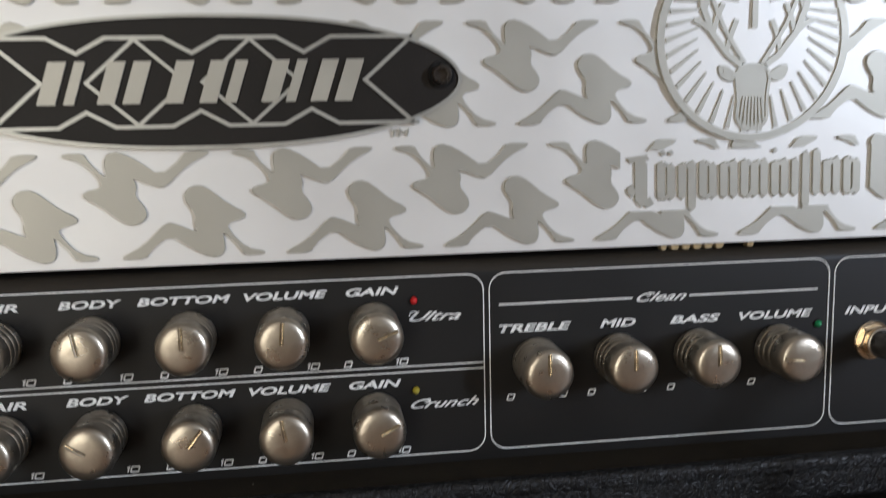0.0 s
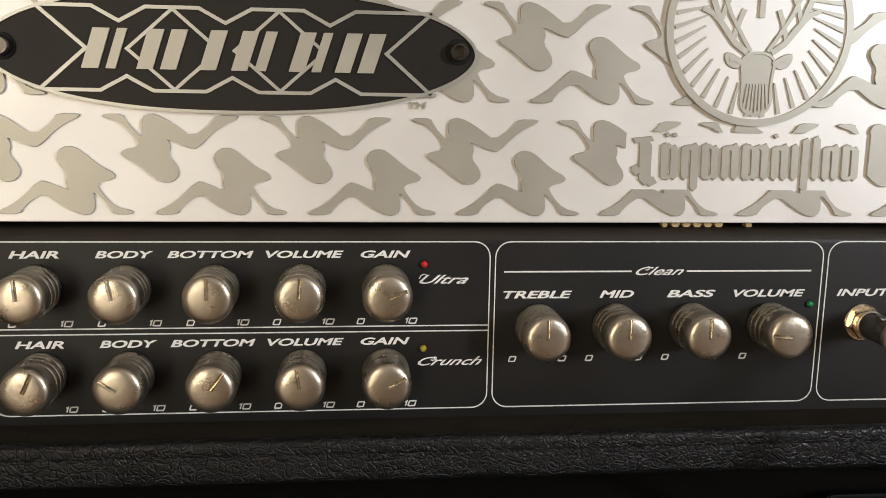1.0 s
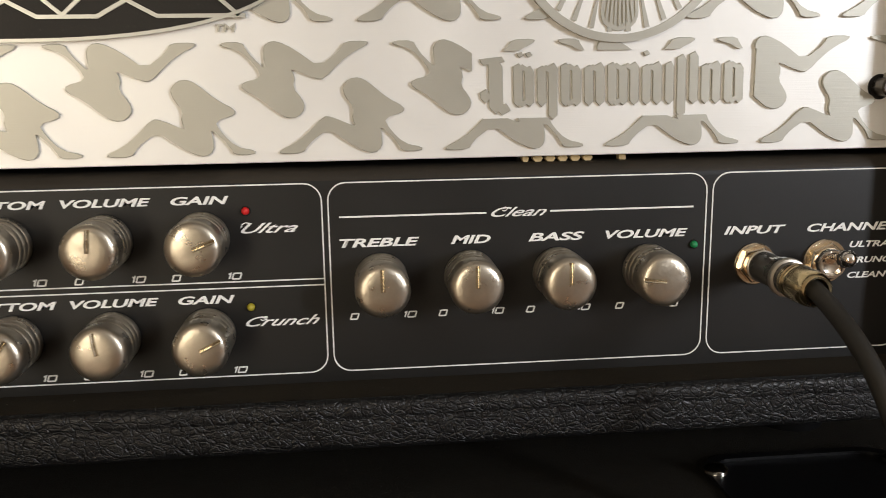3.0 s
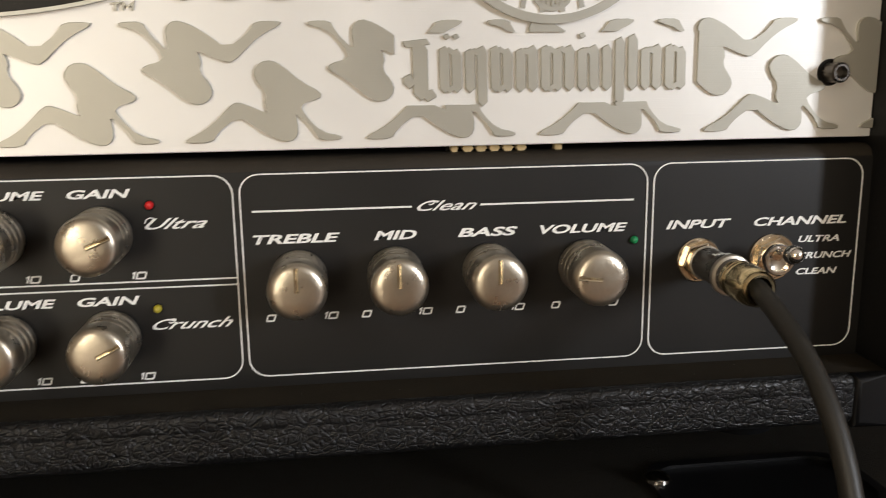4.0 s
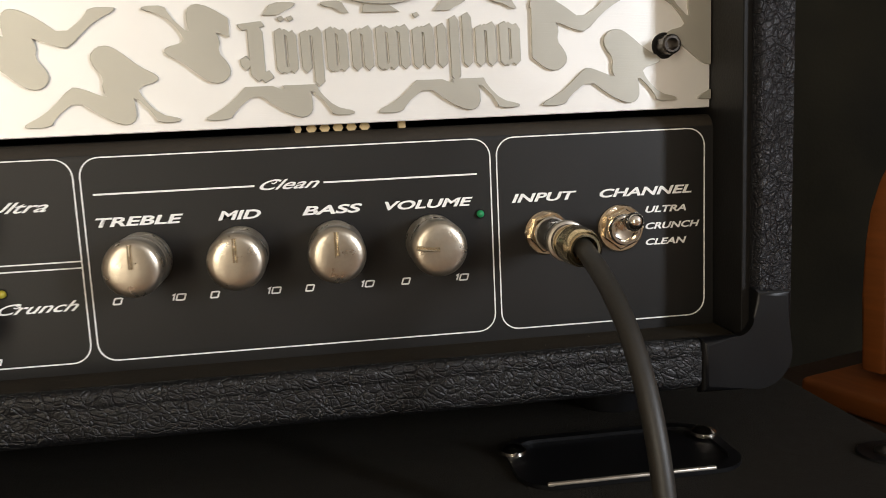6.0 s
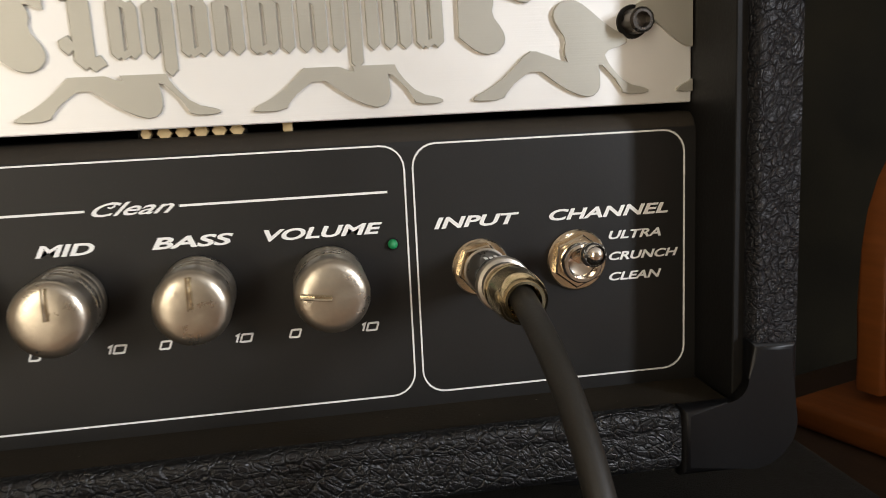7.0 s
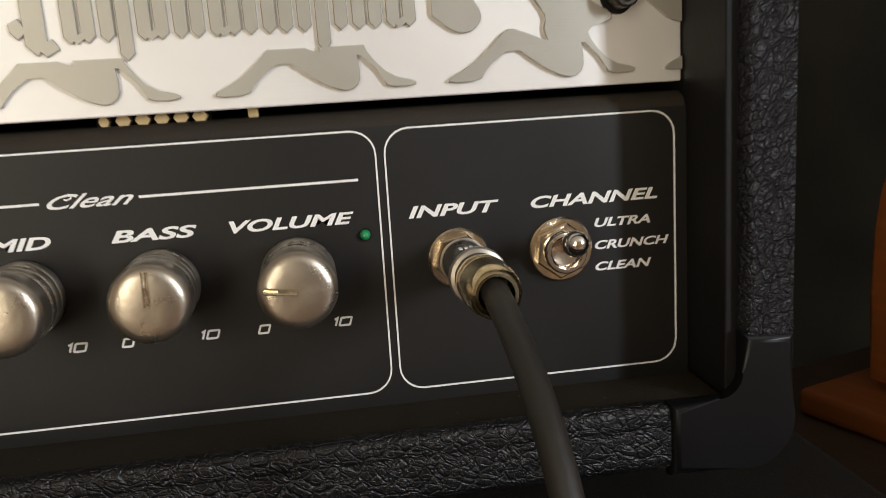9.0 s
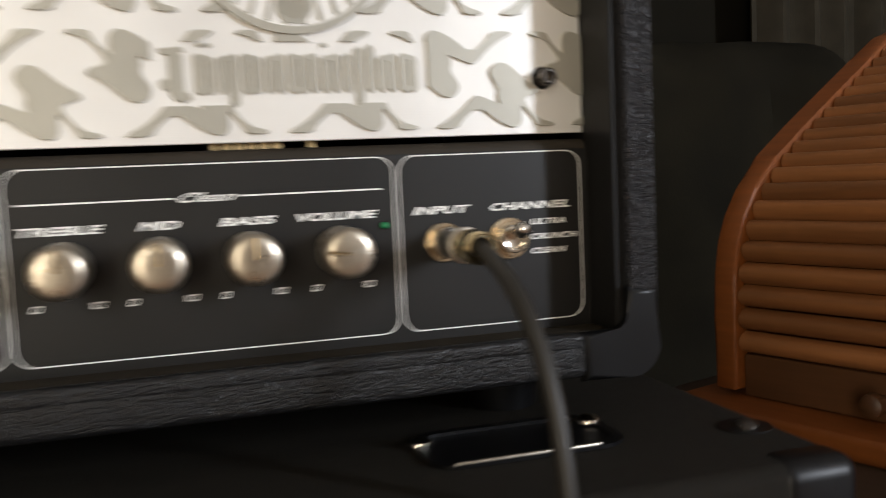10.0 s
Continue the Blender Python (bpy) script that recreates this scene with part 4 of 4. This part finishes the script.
# the cells that the plate and the panel leave in view: upper halves of one row, lower halves of the next
for k in range(6):
    w = 0.0019 if k else 0.0013
    part("cell", prism([(-0.55 * w, -0.0018), (0.55 * w, -0.0018), (w, -0.0006), (0.6 * w, 0.0007), (-0.6 * w, 0.0007), (-w, -0.0006)], 0.0, 0.0036, bevel=0.0001), VENT_PALE, comp).location = (-0.0125 + 0.0046 * k, 0, 0)
for k in range(6):
    part("cell", prism([(-0.00195, 0.0045), (-0.00195, 0.0016), (-0.0009, 0.0010), (0.0009, 0.0010), (0.00195, 0.0016), (0.00195, 0.0045)], 0.0, 0.0036, bevel=0.0001), VENT_PALE, comp).location = (-0.0102 + 0.0046 * k, 0, 0)
part("post", block(0.0222, 0.0248, 0.0, 0.0040, -0.0018, 0.0045, 0.0004, 2), VENT_PALE, comp, "pale slim post")

# ---- roll-top box ----
CX, CY, CZ = 0.4160, 0.1908, 0.7332
ang = math.degrees(math.atan2(0.3256, 0.9455))
# local x runs back into the box, local y along the slats towards the room, z up
rb = thing("roll_top_box", "orange varnished wooden roll-top box with closed slatted front", "roll-top box", (CX, CY, CZ), turn=ang)
PROFILE = [(0.0, 0.0), (0.0, 0.050), (0.0, 0.082), (0.004, 0.104), (0.012, 0.122), (0.026, 0.141), (0.052, 0.163), (0.090, 0.186), (0.141, 0.215), (0.180, 0.237), (0.214, 0.257), (0.245, 0.266), (0.280, 0.268)]
LONG = 0.40


def slab(points, y0, y1, bm=None, bevel=0.0):
    bm = prism([(x, z) for x, z in points], y0, y1, bm)
    if bevel:
        bmesh.ops.bevel(bm, geom=bm.edges[:], offset=bevel, segments=2, affect="EDGES", profile=0.5)
    return bm


side = [(x, z + 0.004) for x, z in PROFILE] + [(0.280, 0.0)]
part("end_panel", slab(side, -0.004, 0.013, bevel=0.0025), ORANGE_WOOD, rb, "orange wooden end panel", True)
part("end_panel", slab(side, -LONG - 0.010, -LONG + 0.004, bevel=0.0015), ORANGE_WOOD, rb, "orange wooden end panel", True)
part("base_board", block(-0.030, 0.290, -LONG - 0.02, 0.035, -0.016, -0.0005, 0.004, 3), ORANGE_WOOD, rb, "orange base board with rounded edge", True)
part("back_board", block(0.268, 0.278, -LONG + 0.002, -0.002, 0.0, 0.250), DARK_WOOD, rb)
part("top_board", block(0.232, 0.280, -LONG + 0.005, -0.005, 0.252, 0.264, 0.002, 2), ORANGE_WOOD, rb, smooth=True)
lower = part("lower_rail", block(0.008, 0.020, -LONG + 0.005, -0.005, 0.0, 0.030, 0.002, 2), RAIL_WOOD, rb, "plain lower rail with shade in its wood colour", True)
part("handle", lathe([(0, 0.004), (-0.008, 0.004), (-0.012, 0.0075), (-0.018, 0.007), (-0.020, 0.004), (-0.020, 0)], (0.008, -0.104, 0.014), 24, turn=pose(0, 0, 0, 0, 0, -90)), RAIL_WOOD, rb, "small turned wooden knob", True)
# slats follow the profile
inner = [Vector((x + 0.006, z)) for x, z in PROFILE]
lengths = [0.0]
for a, b in zip(inner, inner[1:]):
    lengths.append(lengths[-1] + (b - a).length)


def along(s):
    for i in range(len(inner) - 1):
        if s <= lengths[i + 1]:
            f = (s - lengths[i]) / (lengths[i + 1] - lengths[i])
            return inner[i].lerp(inner[i + 1], f), (inner[i + 1] - inner[i]).normalized()
    return inner[-1], (inner[-1] - inner[-2]).normalized()


s = 0.030
while s + 0.0163 < lengths[-1] - 0.04:
    a, d = along(s + 0.0005)
    b, _ = along(s + 0.0157)
    d = (b - a).normalized()
    nrm = Vector((d.y, -d.x))  # into the box
    wv = (b - a).length
    pts = []
    for f, dep in ((0.0, 0.0), (0.02, -0.0010), (0.12, -0.0048), (0.30, -0.0078), (0.50, -0.0088), (0.70, -0.0078), (0.88, -0.0048), (0.98, -0.0010), (1.0, 0.0)):
        q = a + d * (wv * f) + nrm * (dep + 0.005)
        pts.append((q.x, q.y))
    part("slat", slab(pts, -LONG + 0.005, -0.005), SLAT_WOOD, rb, smooth=True)
    s += 0.0163
# low stand under the box
stand = thing("side_table", "dark stained wooden side table", "table", (CX + 0.14, CY - 0.13, 0.0), turn=ang)
part("tabletop", block(-0.20, 0.26, -0.32, 0.26, CZ - 0.042, CZ - 0.0165, 0.004, 2), DARK_WOOD, stand, smooth=True)
for lx in (-0.17, 0.22):
    for ly in (-0.28, 0.22):
        part("leg", block(lx - 0.02, lx + 0.02, ly - 0.02, ly + 0.02, 0.0, CZ - 0.042, 0.003, 2), DARK_WOOD, stand)

# ---- seat behind, deep shade put into its colour ----
sofa = thing("armchair", "olive upholstered armchair with deep shade in its colour", "armchair", (0.62, 0.80, 0.0))


def cushion(x0, x1, y0, y1, z0, z1, r, seed, cuts=5, amount=0.012):
    bm = block(x0, x1, y0, y1, z0, z1, r, 5)
    bmesh.ops.subdivide_edges(bm, edges=[e for e in bm.edges if e.calc_length() > 0.12], cuts=cuts, use_grid_fill=True)
    for v in bm.verts:
        v.co += Vector((0.3, 1, 0.3)) * amount * noise.noise(Vector((v.co.x * 9, v.co.y * 5, v.co.z * 4)) + Vector((seed, 0, 0)))
    return bm


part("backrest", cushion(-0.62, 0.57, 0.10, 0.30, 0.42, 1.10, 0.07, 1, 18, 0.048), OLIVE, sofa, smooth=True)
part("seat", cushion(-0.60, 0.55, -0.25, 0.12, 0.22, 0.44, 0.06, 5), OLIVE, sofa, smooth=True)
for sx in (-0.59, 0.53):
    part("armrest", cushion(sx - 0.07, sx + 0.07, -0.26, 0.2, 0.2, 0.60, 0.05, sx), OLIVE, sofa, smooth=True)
    for sy in (-0.2, 0.22):
        part("leg", block(sx - 0.02, sx + 0.02, sy - 0.02, sy + 0.02, 0.0, 0.23, 0.004, 2), DARK_WOOD, sofa)

# ---- curtain by the back wall ----
bm = bmesh.new()
rows = []
for i in range(61):
    x, fold = 1.20 + 0.012 * i, 0.022 * math.sin(i * 0.95) + 0.010 * math.sin(i * 0.37 + 1.0)
    rows.append([bm.verts.new((x, 1.21 + fold * (0.5 + 0.5 * (1 - z / 2.35)) + dy, z)) for z, dy in ((0.02, 0), (0.8, 0), (1.6, 0), (2.35, 0), (2.35, 0.004), (1.6, 0.004), (0.8, 0.004), (0.02, 0.004))])
for a, b in zip(rows, rows[1:]):
    for k in range(8):
        bm.faces.new((a[k], a[(k + 1) % 8], b[(k + 1) % 8], b[k]))
bm.faces.new(rows[0])
bm.faces.new(rows[-1][::-1])
curtain = thing("curtain", "beige cloth curtain beside the armchair, dimness put into its colour", "curtain", (1.56, 1.21, 0.0))
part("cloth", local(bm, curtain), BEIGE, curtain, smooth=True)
rod = bmesh.new()
bmesh.ops.create_cone(rod, cap_ends=True, segments=16, radius1=0.012, radius2=0.012, depth=0.90, matrix=pose(1.56, 1.21, 2.362, 0, 90, 0))
part("rod", local(rod, curtain), DARK_WOOD, curtain, smooth=True)
for rx in (1.13, 1.99):
    part("bracket", local(block(rx - 0.008, rx + 0.008, 1.20, Y1, 2.352, 2.372, 0.002, 2), curtain), DARK_WOOD, curtain)

# ---- lint on the inner ledge ----
bm = bmesh.new()
rnd = random.Random(7)
for _ in range(34):
    lx, ly, sz = rnd.uniform(-0.2, 0.214), rnd.uniform(LIP + 0.004, -0.001), rnd.uniform(0.00008, 0.00024)
    m = pose(lx, ly, 0.8318 + sz * 0.5, rnd.uniform(0, 360), rnd.uniform(0, 360), rnd.uniform(0, 360)) @ Matrix.Diagonal((sz * rnd.uniform(0.6, 3.0), sz, sz, 1))
    bmesh.ops.create_icosphere(bm, subdivisions=1, radius=0.5, matrix=m)
tagged(part("lint", bm, DUST), "scattered specks of grey lint on the black ledge", "lint", kind="stuff")
